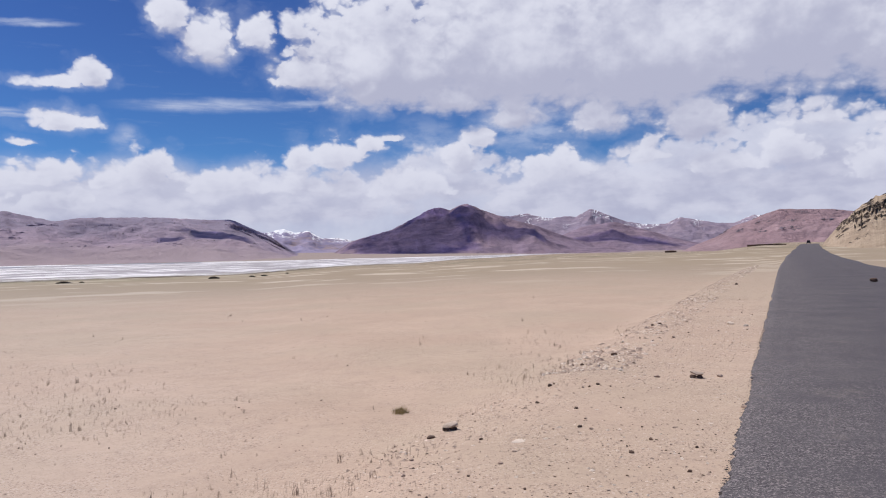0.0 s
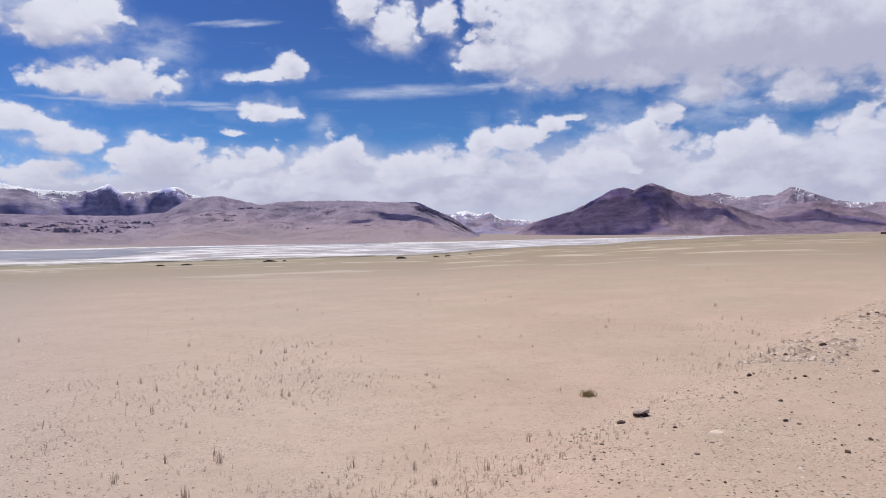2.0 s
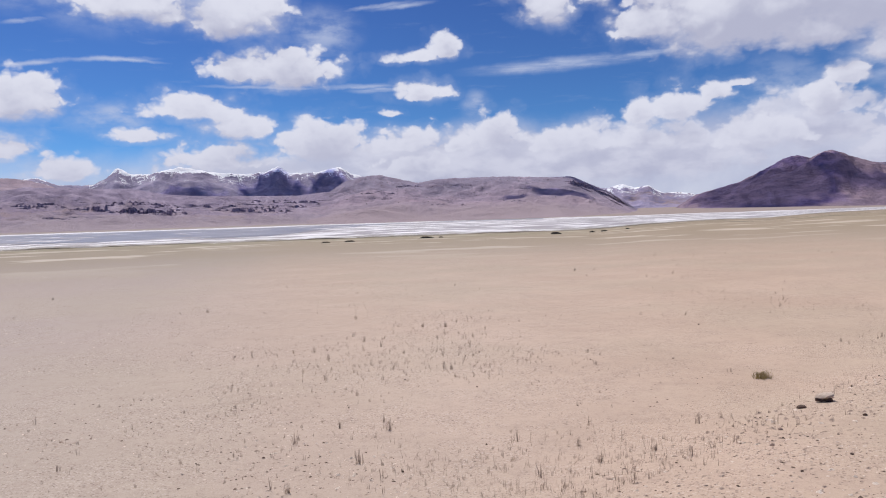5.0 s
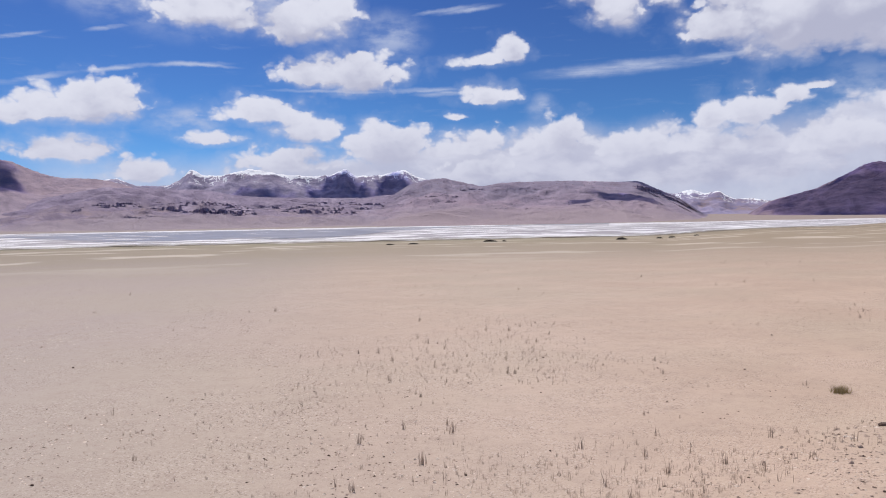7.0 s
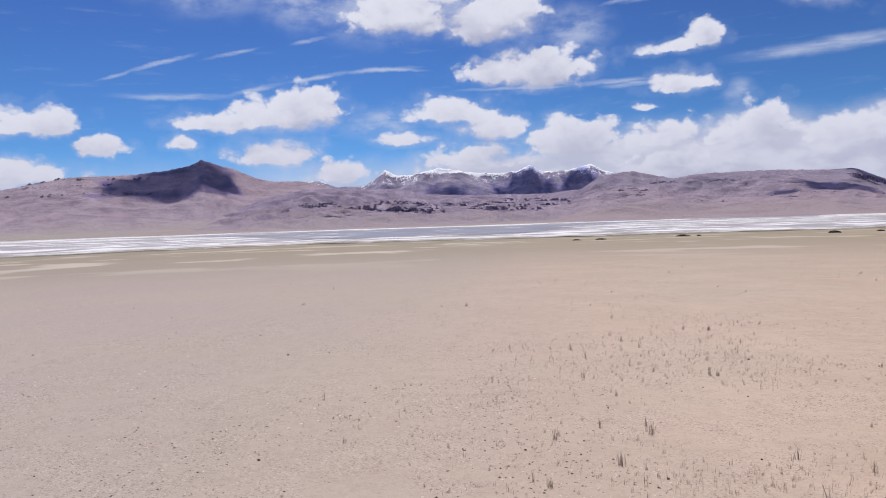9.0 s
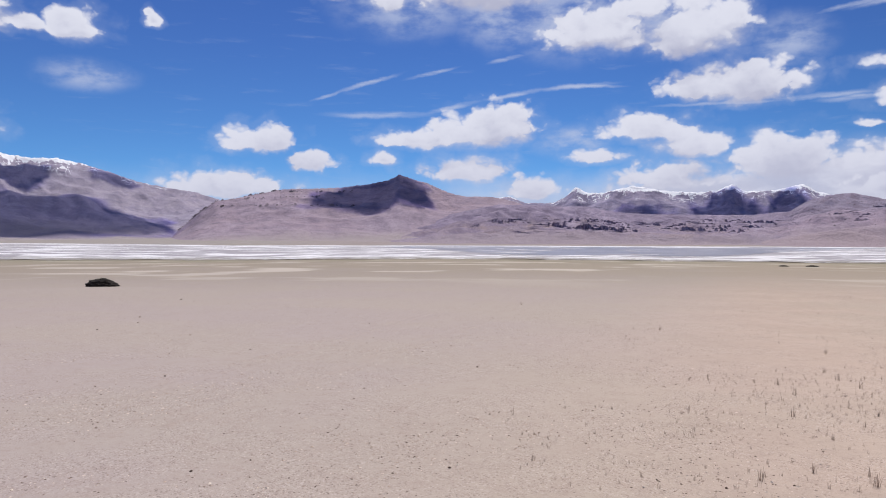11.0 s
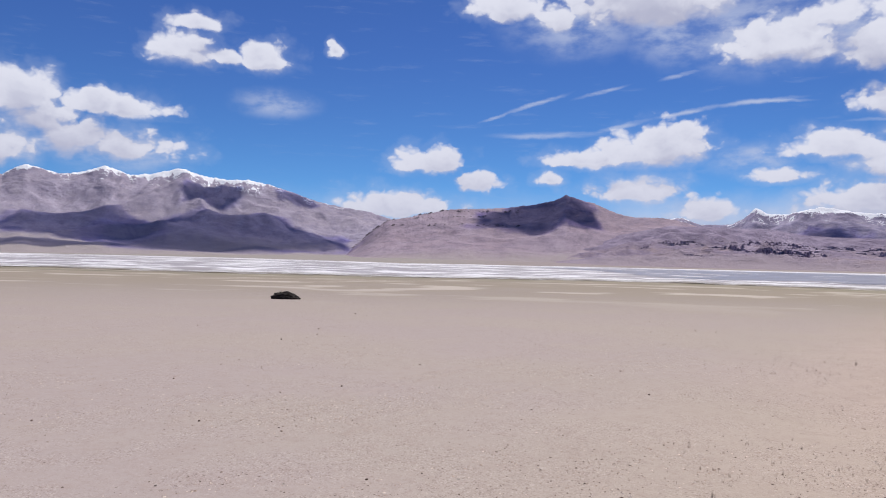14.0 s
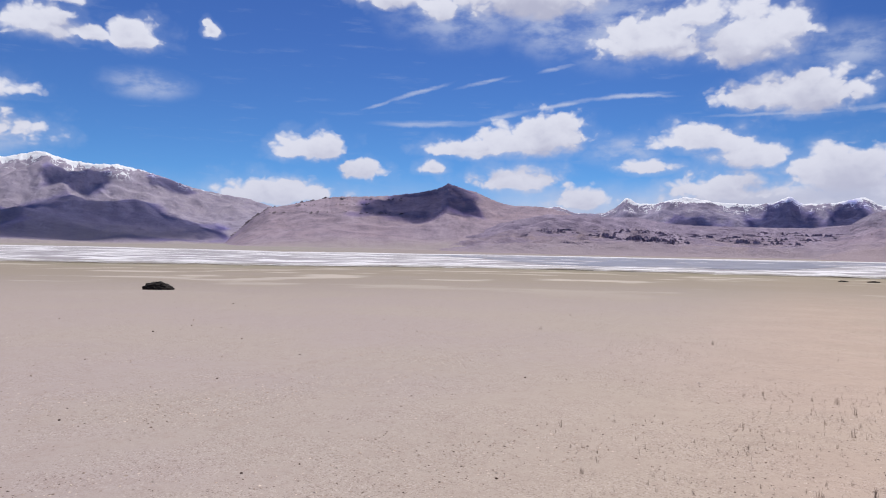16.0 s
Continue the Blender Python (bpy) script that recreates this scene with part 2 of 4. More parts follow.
# ======== materials ========
def material(name, rough=0.9, specular=0.2):
    m = bpy.data.materials.new(name)
    m.use_nodes = True
    t = Tree(m.node_tree)
    shader = m.node_tree.nodes["Principled BSDF"]
    shader.inputs["Roughness"].default_value = rough
    shader.inputs["Specular IOR Level"].default_value = specular
    place = t.node("ShaderNodeNewGeometry", out=0)
    return m, t, shader, place


def relief(t, shader, height, strength, distance):
    n = t.tree.nodes.new("ShaderNodeBump")
    n.inputs["Strength"].default_value, n.inputs["Distance"].default_value = strength, distance
    t.put(n.inputs["Height"], height)
    t.put(shader.inputs["Normal"], n.outputs[0])


def soil_material():
    m, t, s, p = material("sandy_soil", 0.95, 0.1)
    broad = t.noise(p, 0.02, 5, 0.6)
    patch = t.noise(p, 0.35, 5, 0.6)
    lumps = t.noise(p, 3.2, 5, 0.65)
    grain = t.noise(p, 16.0, 5, 0.7)
    fine = t.noise(p, 75.0, 3, 0.7)
    c = t.mix(t.span(patch, 0.3, 0.7), (0.545, 0.415, 0.33), (0.62, 0.475, 0.385))
    c = t.mix(t.span(broad, 0.35, 0.7, 0, 0.6), c, (0.545, 0.42, 0.315))
    c = t.mix(t.span(t.math("ADD", t.axes(p)[0], t.math("MULTIPLY", t.axes(p)[1], 0.8)), 3.0, -7.0, 0, 0.85), c, (0.462, 0.388, 0.352))
    c = t.mix(t.span(t.noise(p, 0.13, 4, 0.6), 0.42, 0.62, 0, 0.4), c, (0.50, 0.425, 0.33))
    c = t.mix(t.span(lumps, 0.42, 0.72, 0, 0.3), c, (0.42, 0.32, 0.26))
    c = t.mix(t.span(grain, 0.45, 0.75, 0, 0.4), c, (0.37, 0.275, 0.225))
    c = t.mix(t.span(fine, 0.54, 0.74, 0, 0.5), c, (0.62, 0.53, 0.46))
    c = t.mix(t.span(fine, 0.42, 0.28, 0, 0.45), c, (0.27, 0.195, 0.16))
    stony = t.math("MULTIPLY", t.span(t.noise(p, 0.9, 5, 0.65), 0.40, 0.54), t.span(patch, 0.30, 0.48, 0.3, 1.0))
    for size, share in ((34.0, 0.5), (58.0, 0.55)):
        chip = t.axes(t.voronoi(p, size, "Color"))[0]
        inside = t.span(t.voronoi(p, size), 0.42, 0.30)
        c = t.mix(t.math("MULTIPLY", t.math("MULTIPLY", inside, stony), t.span(chip, 0.70, 0.74, 0, share)), c, (0.20, 0.145, 0.12))
        c = t.mix(t.math("MULTIPLY", t.math("MULTIPLY", inside, stony), t.span(chip, 0.28, 0.24, 0, share)), c, (0.68, 0.58, 0.50))
    pits = t.voronoi(p, 11.0)
    c = t.mix(t.math("MULTIPLY", t.span(pits, 0.17, 0.06), t.span(lumps, 0.5, 0.62)), c, (0.17, 0.125, 0.10))
    # tone darkens with distance; greener sward, pale streaks and wet mud towards the lake
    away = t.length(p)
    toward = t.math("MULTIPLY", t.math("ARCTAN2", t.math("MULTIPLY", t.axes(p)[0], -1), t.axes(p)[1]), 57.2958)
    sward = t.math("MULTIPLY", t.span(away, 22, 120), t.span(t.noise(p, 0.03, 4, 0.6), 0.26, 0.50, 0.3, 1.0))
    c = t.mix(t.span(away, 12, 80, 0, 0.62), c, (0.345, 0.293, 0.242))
    c = t.mix(t.math("MULTIPLY", sward, 0.6), c, (0.335, 0.275, 0.19))
    streak = t.math("MULTIPLY", t.span(away, 30, 90), t.span(t.noise(p, 0.06, 4, 0.55), 0.53, 0.62))
    c = t.mix(t.math("MULTIPLY", streak, 0.75), c, (0.64, 0.555, 0.46))
    c = t.mix(t.math("MULTIPLY", t.math("MULTIPLY", t.span(away, 130, 230), t.math("MULTIPLY", t.span(away, 700, 400), t.span(toward, 4, 24, 0.25, 1.0))), t.span(t.noise(p, 0.035, 4, 0.6), 0.42, 0.58, 0.15, 0.7)), c, (0.30, 0.275, 0.175))
    wet = t.math("MULTIPLY", t.span(away, 215, 262), t.span(t.noise(p, 0.07, 4, 0.6), 0.48, 0.58))
    c = t.mix(t.math("MULTIPLY", wet, 0.6), c, (0.17, 0.14, 0.095))
    far = t.span(away, 900, 1500)
    c = t.mix(t.math("MULTIPLY", far, 0.8), c, t.mix(t.span(toward, 62, 76), (0.37, 0.305, 0.295), (0.38, 0.34, 0.305)))
    c = t.mix(1.0, c, t.mix(t.span(toward, 36, 78), t.mix(t.span(toward, 4, 28), (0.895, 0.87, 0.835), (0.905, 0.91, 0.905)), (0.875, 0.88, 0.905)), "MULTIPLY")
    t.put(s.inputs["Base Color"], c)
    relief(t, s, t.math("ADD", t.math("ADD", t.math("MULTIPLY", grain, 0.5), t.math("MULTIPLY", fine, 0.25)), t.math("MULTIPLY", lumps, 0.5)), 0.32, 0.035)
    return m


def rock_material(name, pale, dark, snow=None, snow_line=None, red=(0.33, 0.25, 0.25), crag=0.25, zoom=1.0, foot=None, upper=None, streaks=0.4):
    """Bare mountain side: scree fans, gullies, darker crags, a paler foot, and snow near the crest. The map holds the
    bearing in degrees and how far up the slope a point lies (1 at the crest)."""
    m, t, s, p = material(name, 0.95, 0.1)
    lie = t.node("ShaderNodeTexCoord", out=2)
    along, up, _ = t.axes(lie)
    z = t.axes(p)[2]
    p = t.vec("MULTIPLY", p, (zoom, zoom, zoom))
    broad = t.noise(p, 0.004, 5, 0.6)
    side = t.noise(t.vec("MULTIPLY", p, (1, 1, 2.5)), 0.02, 6, 0.65)
    fine = t.noise(p, 0.12, 5, 0.7)
    fan = t.noise(t.vec("ADD", t.vec("MULTIPLY", lie, (0.85 * zoom, 2.6, 0)), t.vec("MULTIPLY", t.noise(p, 0.006, 3, 0.5, colour=True), (2.2, 2.2, 0))), 1.0, 5, 0.6)
    c = t.mix(t.span(broad, 0.35, 0.65), pale, red)
    if upper:
        c = t.mix(t.math("MULTIPLY", t.span(t.math("ADD", up, t.math("MULTIPLY_ADD", broad, 0.5, -0.25)), 0.45, 0.8), 0.85), c, upper)
    c = t.mix(t.span(side, 0.40, 0.66, 0, 0.8), c, dark)
    c = t.mix(t.span(fan, 0.50, 0.66, 0, streaks), c, tuple(v * 0.72 for v in dark))
    c = t.mix(t.span(fan, 0.47, 0.34, 0, streaks), c, tuple(min(1, v * 1.22) for v in pale))
    c = t.mix(t.span(fine, 0.5, 0.78, 0, 0.5), c, tuple(v * 0.6 for v in dark))
    c = t.mix(t.math("MULTIPLY", t.span(side, 0.62, 0.70), crag), c, tuple(v * 0.45 for v in dark))
    if foot:
        c = t.mix(t.math("MULTIPLY", t.span(t.math("ADD", up, t.math("MULTIPLY_ADD", fan, 0.3, -0.15)), 0.50, 0.18), 0.9), c, foot)
    if snow is not None:
        drift = t.noise(t.vec("MULTIPLY", lie, (0.55, 1, 0)), 1.0, 2, 0.5)
        ragged = t.noise(t.vec("MULTIPLY", lie, (2.4, 15, 0)), 1.0, 5, 0.6)
        level = t.math("ADD", t.math("ADD", up, t.math("MULTIPLY_ADD", drift, 0.26, -0.13)), t.math("MULTIPLY_ADD", ragged, 0.26, -0.13))
        if snow_line:
            level = t.math("ADD", level, t.math("MULTIPLY", t.math("SUBTRACT", z, snow_line), 0.0016))
        gully = t.math("ABSOLUTE", t.math("SUBTRACT", t.noise(t.vec("ADD", t.vec("MULTIPLY", lie, (1.7, 3.2, 0)), t.vec("MULTIPLY", t.noise(p, 0.02, 3, 0.5, colour=True), (0.5, 0.5, 0))), 1.0, 2, 0.5), 0.5))
        ledge = t.noise(t.vec("MULTIPLY", lie, (2.0, 75, 0)), 1.0, 3, 0.55)
        spot = t.noise(t.vec("MULTIPLY", lie, (0.7, 6, 9)), 1.0, 2, 0.5)
        below = t.math("MULTIPLY", t.span(level, snow - 0.20, snow - 0.08), t.span(spot, 0.46, 0.56))
        cover = t.span(level, snow, snow + 0.018)
        cover = t.math("MAXIMUM", cover, t.math("MULTIPLY", t.span(gully, 0.014, 0.004), below))
        cover = t.math("MAXIMUM", cover, t.math("MULTIPLY", t.span(ledge, 0.56, 0.60), below))
        c = t.mix(cover, c, (0.93, 0.94, 0.96))
    t.put(s.inputs["Base Color"], c)
    relief(t, s, t.math("ADD", t.math("ADD", side, t.math("MULTIPLY", fine, 0.5)), t.math("MULTIPLY", fan, 0.3)), 0.75, 13.0 / zoom)
    return m


def salt_material():
    """Crust and mud in long banks; the map runs from the near shore (0) to the far shore (1)."""
    m, t, s, p = material("salt_crust", 0.7, 0.3)
    across = t.axes(t.node("ShaderNodeTexCoord", out=2))[1]
    q = t.vec("MULTIPLY", t.node("ShaderNodeTexCoord", out=2), (48, 34, 0))
    bank = t.noise(q, 0.55, 6, 0.62, 0.4)
    small = t.noise(p, 0.05, 4, 0.65)
    f = t.math("ADD", t.math("MULTIPLY", bank, 0.75), t.math("MULTIPLY", small, 0.25))
    rim = t.math("MAXIMUM", t.span(across, 0.16, 0.05), t.span(across, 0.80, 0.93))
    f = t.math("ADD", f, t.math("MULTIPLY", rim, 0.055))
    c = t.mix(t.span(f, 0.485, 0.555), (0.33, 0.30, 0.31), (0.81, 0.785, 0.785))
    thread = t.noise(t.vec("MULTIPLY", q, (0.8, 2.6, 0)), 1.0, 4, 0.6)
    c = t.mix(t.span(thread, 0.56, 0.64, 0, 0.75), c, (0.27, 0.24, 0.24))
    c = t.mix(t.math("MULTIPLY", t.span(across, 0.16, 0.02), t.span(thread, 0.44, 0.52, 0, 0.9)), c, (0.22, 0.19, 0.15))
    c = t.mix(t.math("MULTIPLY", t.span(across, 0.07, 0.0), t.span(small, 0.42, 0.55)), c, (0.20, 0.165, 0.12))
    t.put(s.inputs["Base Color"], c)
    return m


def water_material():
    m, t, s, p = material("lake_water", 0.38, 0.25)
    c = t.mix(t.span(t.noise(p, 0.03, 4, 0.6), 0.4, 0.6), (0.20, 0.19, 0.215), (0.28, 0.265, 0.29))
    t.put(s.inputs["Base Color"], c)
    relief(t, s, t.noise(p, 1.2, 4, 0.6), 0.5, 0.2)
    return m


def asphalt_material():
    m, t, s, p = material("asphalt", 0.85, 0.3)
    aside = t.math("ADD", t.node("ShaderNodeVectorMath", p, (math.cos(radians(24.6)), -math.sin(radians(24.6)), 0), operation="DOT_PRODUCT", out=1), 0.36)
    patch = t.noise(p, 0.5, 5, 0.65)
    chip = t.axes(t.voronoi(p, 85.0, "Color"))[0]
    grit = t.noise(p, 120.0, 2, 0.6)
    coarse = t.math("MULTIPLY", t.span(aside, 2.4, 0.2, 0.25, 1.0), t.span(t.noise(p, 1.1, 4, 0.6), 0.3, 0.6, 0.4, 1.0))
    c = t.mix(t.span(patch, 0.3, 0.7), (0.074, 0.066, 0.077), (0.108, 0.096, 0.103))
    c = t.mix(t.math("MULTIPLY", coarse, 0.5), c, (0.135, 0.118, 0.118))
    c = t.mix(t.math("MULTIPLY", coarse, t.span(chip, 0.70, 0.9, 0, 0.8)), c, (0.33, 0.285, 0.275))
    c = t.mix(t.math("MULTIPLY", coarse, t.span(chip, 0.3, 0.05, 0, 0.8)), c, (0.035, 0.03, 0.034))
    dust = t.math("MULTIPLY", t.span(t.noise(p, 1.6, 5, 0.7), 0.54, 0.76), 0.4)
    c = t.mix(dust, c, (0.25, 0.205, 0.18))
    t.put(s.inputs["Base Color"], c)
    relief(t, s, t.math("ADD", chip, grit), 0.7, 0.008)
    return m


def stone_material(name, a, b, vary=0.55):
    m, t, s, p = material(name, 0.9, 0.2)
    c = t.mix(t.span(t.noise(p, 22, 5, 0.7), 0.35, 0.65), a, b)
    rnd = t.node("ShaderNodeObjectInfo", out=5)
    isle = t.node("ShaderNodeNewGeometry", out=8)
    c = t.mix(t.span(t.math("FRACT", t.math("ADD", rnd, isle)), 0, 1, 0, vary), c, (0.12, 0.095, 0.085))
    t.put(s.inputs["Base Color"], c)
    relief(t, s, t.noise(p, 70, 4, 0.7), 0.6, 0.01)
    return m


def plain_material(name, a, b, scale=30.0, rough=0.85):
    m, t, s, p = material(name, rough, 0.2)
    isle = t.node("ShaderNodeNewGeometry", out=8)
    c = t.mix(t.math("ADD", t.math("MULTIPLY", isle, 0.6), t.math("MULTIPLY", t.noise(p, scale, 3, 0.6), 0.4)), a, b)
    t.put(s.inputs["Base Color"], c)
    return m


SOIL, SALT, WATER, ASPHALT = soil_material(), salt_material(), water_material(), asphalt_material()
STONE = stone_material("stone", (0.56, 0.43, 0.34), (0.42, 0.31, 0.245), 0.22)
PALE_STONE = stone_material("pale_stone", (0.78, 0.66, 0.55), (0.64, 0.53, 0.44), 0.12)
SLAB_STONE = stone_material("slab_stone", (0.62, 0.50, 0.40), (0.46, 0.36, 0.285), 0.25)
DARK_STONE = stone_material("dark_stone", (0.17, 0.108, 0.078), (0.095, 0.062, 0.046), 0.3)
TAR_STONE = stone_material("tar_stone", (0.075, 0.058, 0.055), (0.04, 0.032, 0.032), 0.3)
STRAW = plain_material("straw", (0.20, 0.145, 0.11), (0.52, 0.41, 0.31))
GREEN_STRAW = plain_material("green_straw", (0.30, 0.24, 0.10), (0.50, 0.41, 0.20))
TWIGS = plain_material("dark_twigs", (0.018, 0.014, 0.012), (0.04, 0.03, 0.024))


# ======== large structure ========
def part(name, bm, mat, parent=None, label=""):
    """Links a bmesh as one mesh object, under parent if there is one."""
    mesh = bpy.data.meshes.new(name)
    bm.to_mesh(mesh)
    bm.free()
    mesh.materials.append(mat)
    ob = new(name, mesh)
    ob.parent = parent
    return tagged(ob, label)


def sheet(name, points, mat, closed=False, smooth=True):
    """A mesh over a grid of points, an array of rows x columns x 3."""
    rows, cols, _ = points.shape
    i = np.arange(rows * cols).reshape(rows, cols)
    if closed:
        i = np.concatenate([i, i[:, :1]], 1)
    quads = np.stack([i[:-1, :-1], i[:-1, 1:], i[1:, 1:], i[1:, :-1]], -1).reshape(-1, 4)
    mesh = bpy.data.meshes.new(name)
    mesh.from_pydata(points.reshape(-1, 3).tolist(), [], quads.tolist())
    mesh.materials.append(mat)
    if smooth:
        mesh.polygons.foreach_set("use_smooth", np.ones(len(mesh.polygons), dtype=bool))
    mesh.update()
    return new(name, mesh)


def put_map(ob, run):
    """Gives a sheet a map: rows x columns x 2."""
    layer = ob.data.uv_layers.new(name="lie")
    corner = np.zeros(len(ob.data.loops), dtype=np.int32)
    ob.data.loops.foreach_get("vertex_index", corner)
    layer.data.foreach_set("uv", run.reshape(-1, 2)[corner].ravel())


def glide(a, b, x):
    u = np.clip((np.asarray(x, float) - a) / (b - a), 0, 1)
    return u * u * (3 - 2 * u)


LAKE = -5.0
ROAD_BEARING, ROAD_EDGE, ROAD_WIDE = -24.6, 0.36, 6.6   # the road's left edge runs this far left of the first eye
ROAD_X, ROAD_Y = -math.sin(radians(ROAD_BEARING)), math.cos(radians(ROAD_BEARING))


def near_shore(b):
    return np.interp(b, [-30, -20, -9.3, -5, 2, 8, 14, 20, 40, 60, 75, 90, 100, 130], [2600, 2500, 2000, 1000, 520, 440, 300, 285, 270, 285, 265, 285, 340, 360])


def far_shore(b):
    return np.interp(b, [-30, -9.3, -2, 12, 30, 60, 75, 90, 105, 130], [2700, 2250, 1700, 1250, 1300, 1250, 1150, 1900, 2200, 2200])


def ground_height(x, y):
    """The lie of the land: the road's low bank, the plain that falls to the lake, and the foot of the hills."""
    x, y = np.asarray(x, float), np.asarray(y, float)
    d = np.hypot(x, y)
    b = np.degrees(np.arctan2(-x, y))
    left = -(x * ROAD_Y - y * ROAD_X) - ROAD_EDGE     # metres left of the road's left edge
    along = x * ROAD_X + y * ROAD_Y
    shore = near_shore(b)
    plain = -0.22 * glide(1.7, 3.6, left) - 4.78 * np.clip((d - 8) / (shore - 8), 0, 1)
    beyond = far_shore(b)
    plain = plain + np.clip((d - beyond - 60) / 900, 0, 1.5) * 12
    plain = plain + (glide(15, 60, d) * 0.16 * np.sin(x * 0.051 + 1.3) * np.sin(y * 0.043 + 0.4)) * (1 - glide(0.6 * shore, 0.95 * shore, d))
    bank = 0.0 + 2.6 * glide(90, 420, along) + 7 * glide(400, 1500, along)
    w = glide(40, 6, left) * glide(60, 200, along)
    w = np.maximum(w, np.where(left < 0, 1.0, 0.0))
    near = glide(60, 14, d)
    w = w * (1 - near) + near * 0.0
    base = plain * (1 - w) + bank * w
    return np.where((left < 0.5) & (d < 60), np.minimum(0.0, bank), base)


def polar(bearings, ranges):
    b, d = np.meshgrid(np.radians(bearings), ranges)
    return -np.sin(b) * d, np.cos(b) * d


rings = np.concatenate([np.linspace(0.3, 12, 60), 12 * 1.021 ** np.arange(1, 290)])
rings = rings[rings < 4850]
bearings = np.concatenate([np.arange(-42, 112, 0.4), np.arange(112, 318, 2.0)])
gx, gy = polar(bearings, rings)
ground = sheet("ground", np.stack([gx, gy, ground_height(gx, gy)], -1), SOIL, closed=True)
tagged(ground, "pinkish tan sandy plain with sparse dry grass", "ground", kind="structure")


def lake_sheet(name, mat, z, b0, b1, inner, outer, step=0.4, rows=60, bars=0.0):
    b = np.arange(b0, b1, step)
    wob = np.array([noise.noise((v * 0.35, 3.7, z)) + 0.5 * noise.noise((v * 1.3, 1.7, z)) for v in b])
    wob2 = np.array([noise.noise((v * 0.35, 9.7, z)) + 0.5 * noise.noise((v * 1.3, 6.7, z)) for v in b])
    d0, d1 = inner(b) * (1 + 0.05 * wob), outer(b) * (1 + 0.05 * wob2)
    u = np.linspace(0, 1, rows)[:, None]
    d = d0[None] * (d1 / d0)[None] ** u
    r = np.radians(b)[None]
    level = np.full_like(d, z)
    if bars:
        for i in range(rows):
            for j in range(len(b)):
                level[i, j] += bars * (noise.noise((b[j] * 0.16, u[i, 0] * 15, 2.2)) + 0.5 * noise.noise((b[j] * 0.5, u[i, 0] * 32, 6.2)))
    ob = sheet(name, np.stack([-np.sin(r) * d, np.cos(r) * d, level], -1), mat)
    put_map(ob, np.stack([np.broadcast_to((b - b0)[None] / 146, d.shape), np.broadcast_to(u, d.shape)], -1))
    return ob


salt = lake_sheet("salt_flat", SALT, LAKE + 0.14, -11, 135, near_shore, far_shore, rows=110, bars=0.16)
tagged(salt, "white salt crust with grey mud along the lake", "salt flat", kind="structure")
water = lake_sheet("lake_water", WATER, LAKE + 0.2, 18, 70, lambda b: 1.35 * near_shore(b) + 900 * glide(40, 22, b) + 500 * glide(54, 66, b), lambda b: 0.80 * far_shore(b) + 0 * b)
tagged(water, "shallow grey-blue lake water between salt banks", "water", kind="structure")


SLOPES = {}


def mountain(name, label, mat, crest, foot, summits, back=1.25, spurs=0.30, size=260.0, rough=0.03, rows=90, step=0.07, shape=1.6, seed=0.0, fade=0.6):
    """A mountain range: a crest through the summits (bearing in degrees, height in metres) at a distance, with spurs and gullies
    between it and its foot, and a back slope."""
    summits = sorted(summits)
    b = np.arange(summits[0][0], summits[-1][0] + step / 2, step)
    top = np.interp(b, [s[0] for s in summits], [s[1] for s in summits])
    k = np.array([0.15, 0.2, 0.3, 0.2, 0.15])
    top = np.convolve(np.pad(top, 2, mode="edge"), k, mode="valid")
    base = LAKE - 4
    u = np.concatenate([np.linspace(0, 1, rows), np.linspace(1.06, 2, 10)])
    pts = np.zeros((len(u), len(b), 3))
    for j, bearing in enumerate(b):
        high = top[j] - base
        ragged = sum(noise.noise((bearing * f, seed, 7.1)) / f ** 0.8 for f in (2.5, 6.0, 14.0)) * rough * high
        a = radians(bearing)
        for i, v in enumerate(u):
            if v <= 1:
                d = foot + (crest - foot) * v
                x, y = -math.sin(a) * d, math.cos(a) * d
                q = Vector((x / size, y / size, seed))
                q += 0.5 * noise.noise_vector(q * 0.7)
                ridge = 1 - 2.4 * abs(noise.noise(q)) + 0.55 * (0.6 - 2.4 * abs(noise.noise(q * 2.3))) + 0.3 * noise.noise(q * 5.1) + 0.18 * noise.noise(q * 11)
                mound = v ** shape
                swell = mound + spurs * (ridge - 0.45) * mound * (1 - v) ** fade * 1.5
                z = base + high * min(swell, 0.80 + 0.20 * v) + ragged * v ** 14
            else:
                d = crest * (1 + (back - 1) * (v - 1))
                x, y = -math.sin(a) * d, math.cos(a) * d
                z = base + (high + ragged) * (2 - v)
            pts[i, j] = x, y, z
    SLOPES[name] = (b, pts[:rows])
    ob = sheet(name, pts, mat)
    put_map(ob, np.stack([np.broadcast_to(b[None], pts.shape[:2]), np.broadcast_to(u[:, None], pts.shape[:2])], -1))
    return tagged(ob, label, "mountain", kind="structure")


# violet-blue of distant haze and shade is mixed into these rock base colours
HAZY_MAUVE = rock_material("hazy_mauve_scree", (0.385, 0.31, 0.365), (0.285, 0.227, 0.283), red=(0.395, 0.305, 0.343), foot=(0.385, 0.33, 0.315))
LONG_HAZY_MAUVE = rock_material("hazy_mauve_and_grey_scree", (0.385, 0.31, 0.376), (0.275, 0.222, 0.283), red=(0.395, 0.3, 0.354), upper=(0.27, 0.241, 0.316), foot=(0.37, 0.295, 0.31))
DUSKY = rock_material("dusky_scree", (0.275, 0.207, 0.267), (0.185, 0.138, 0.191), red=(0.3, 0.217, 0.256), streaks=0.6)
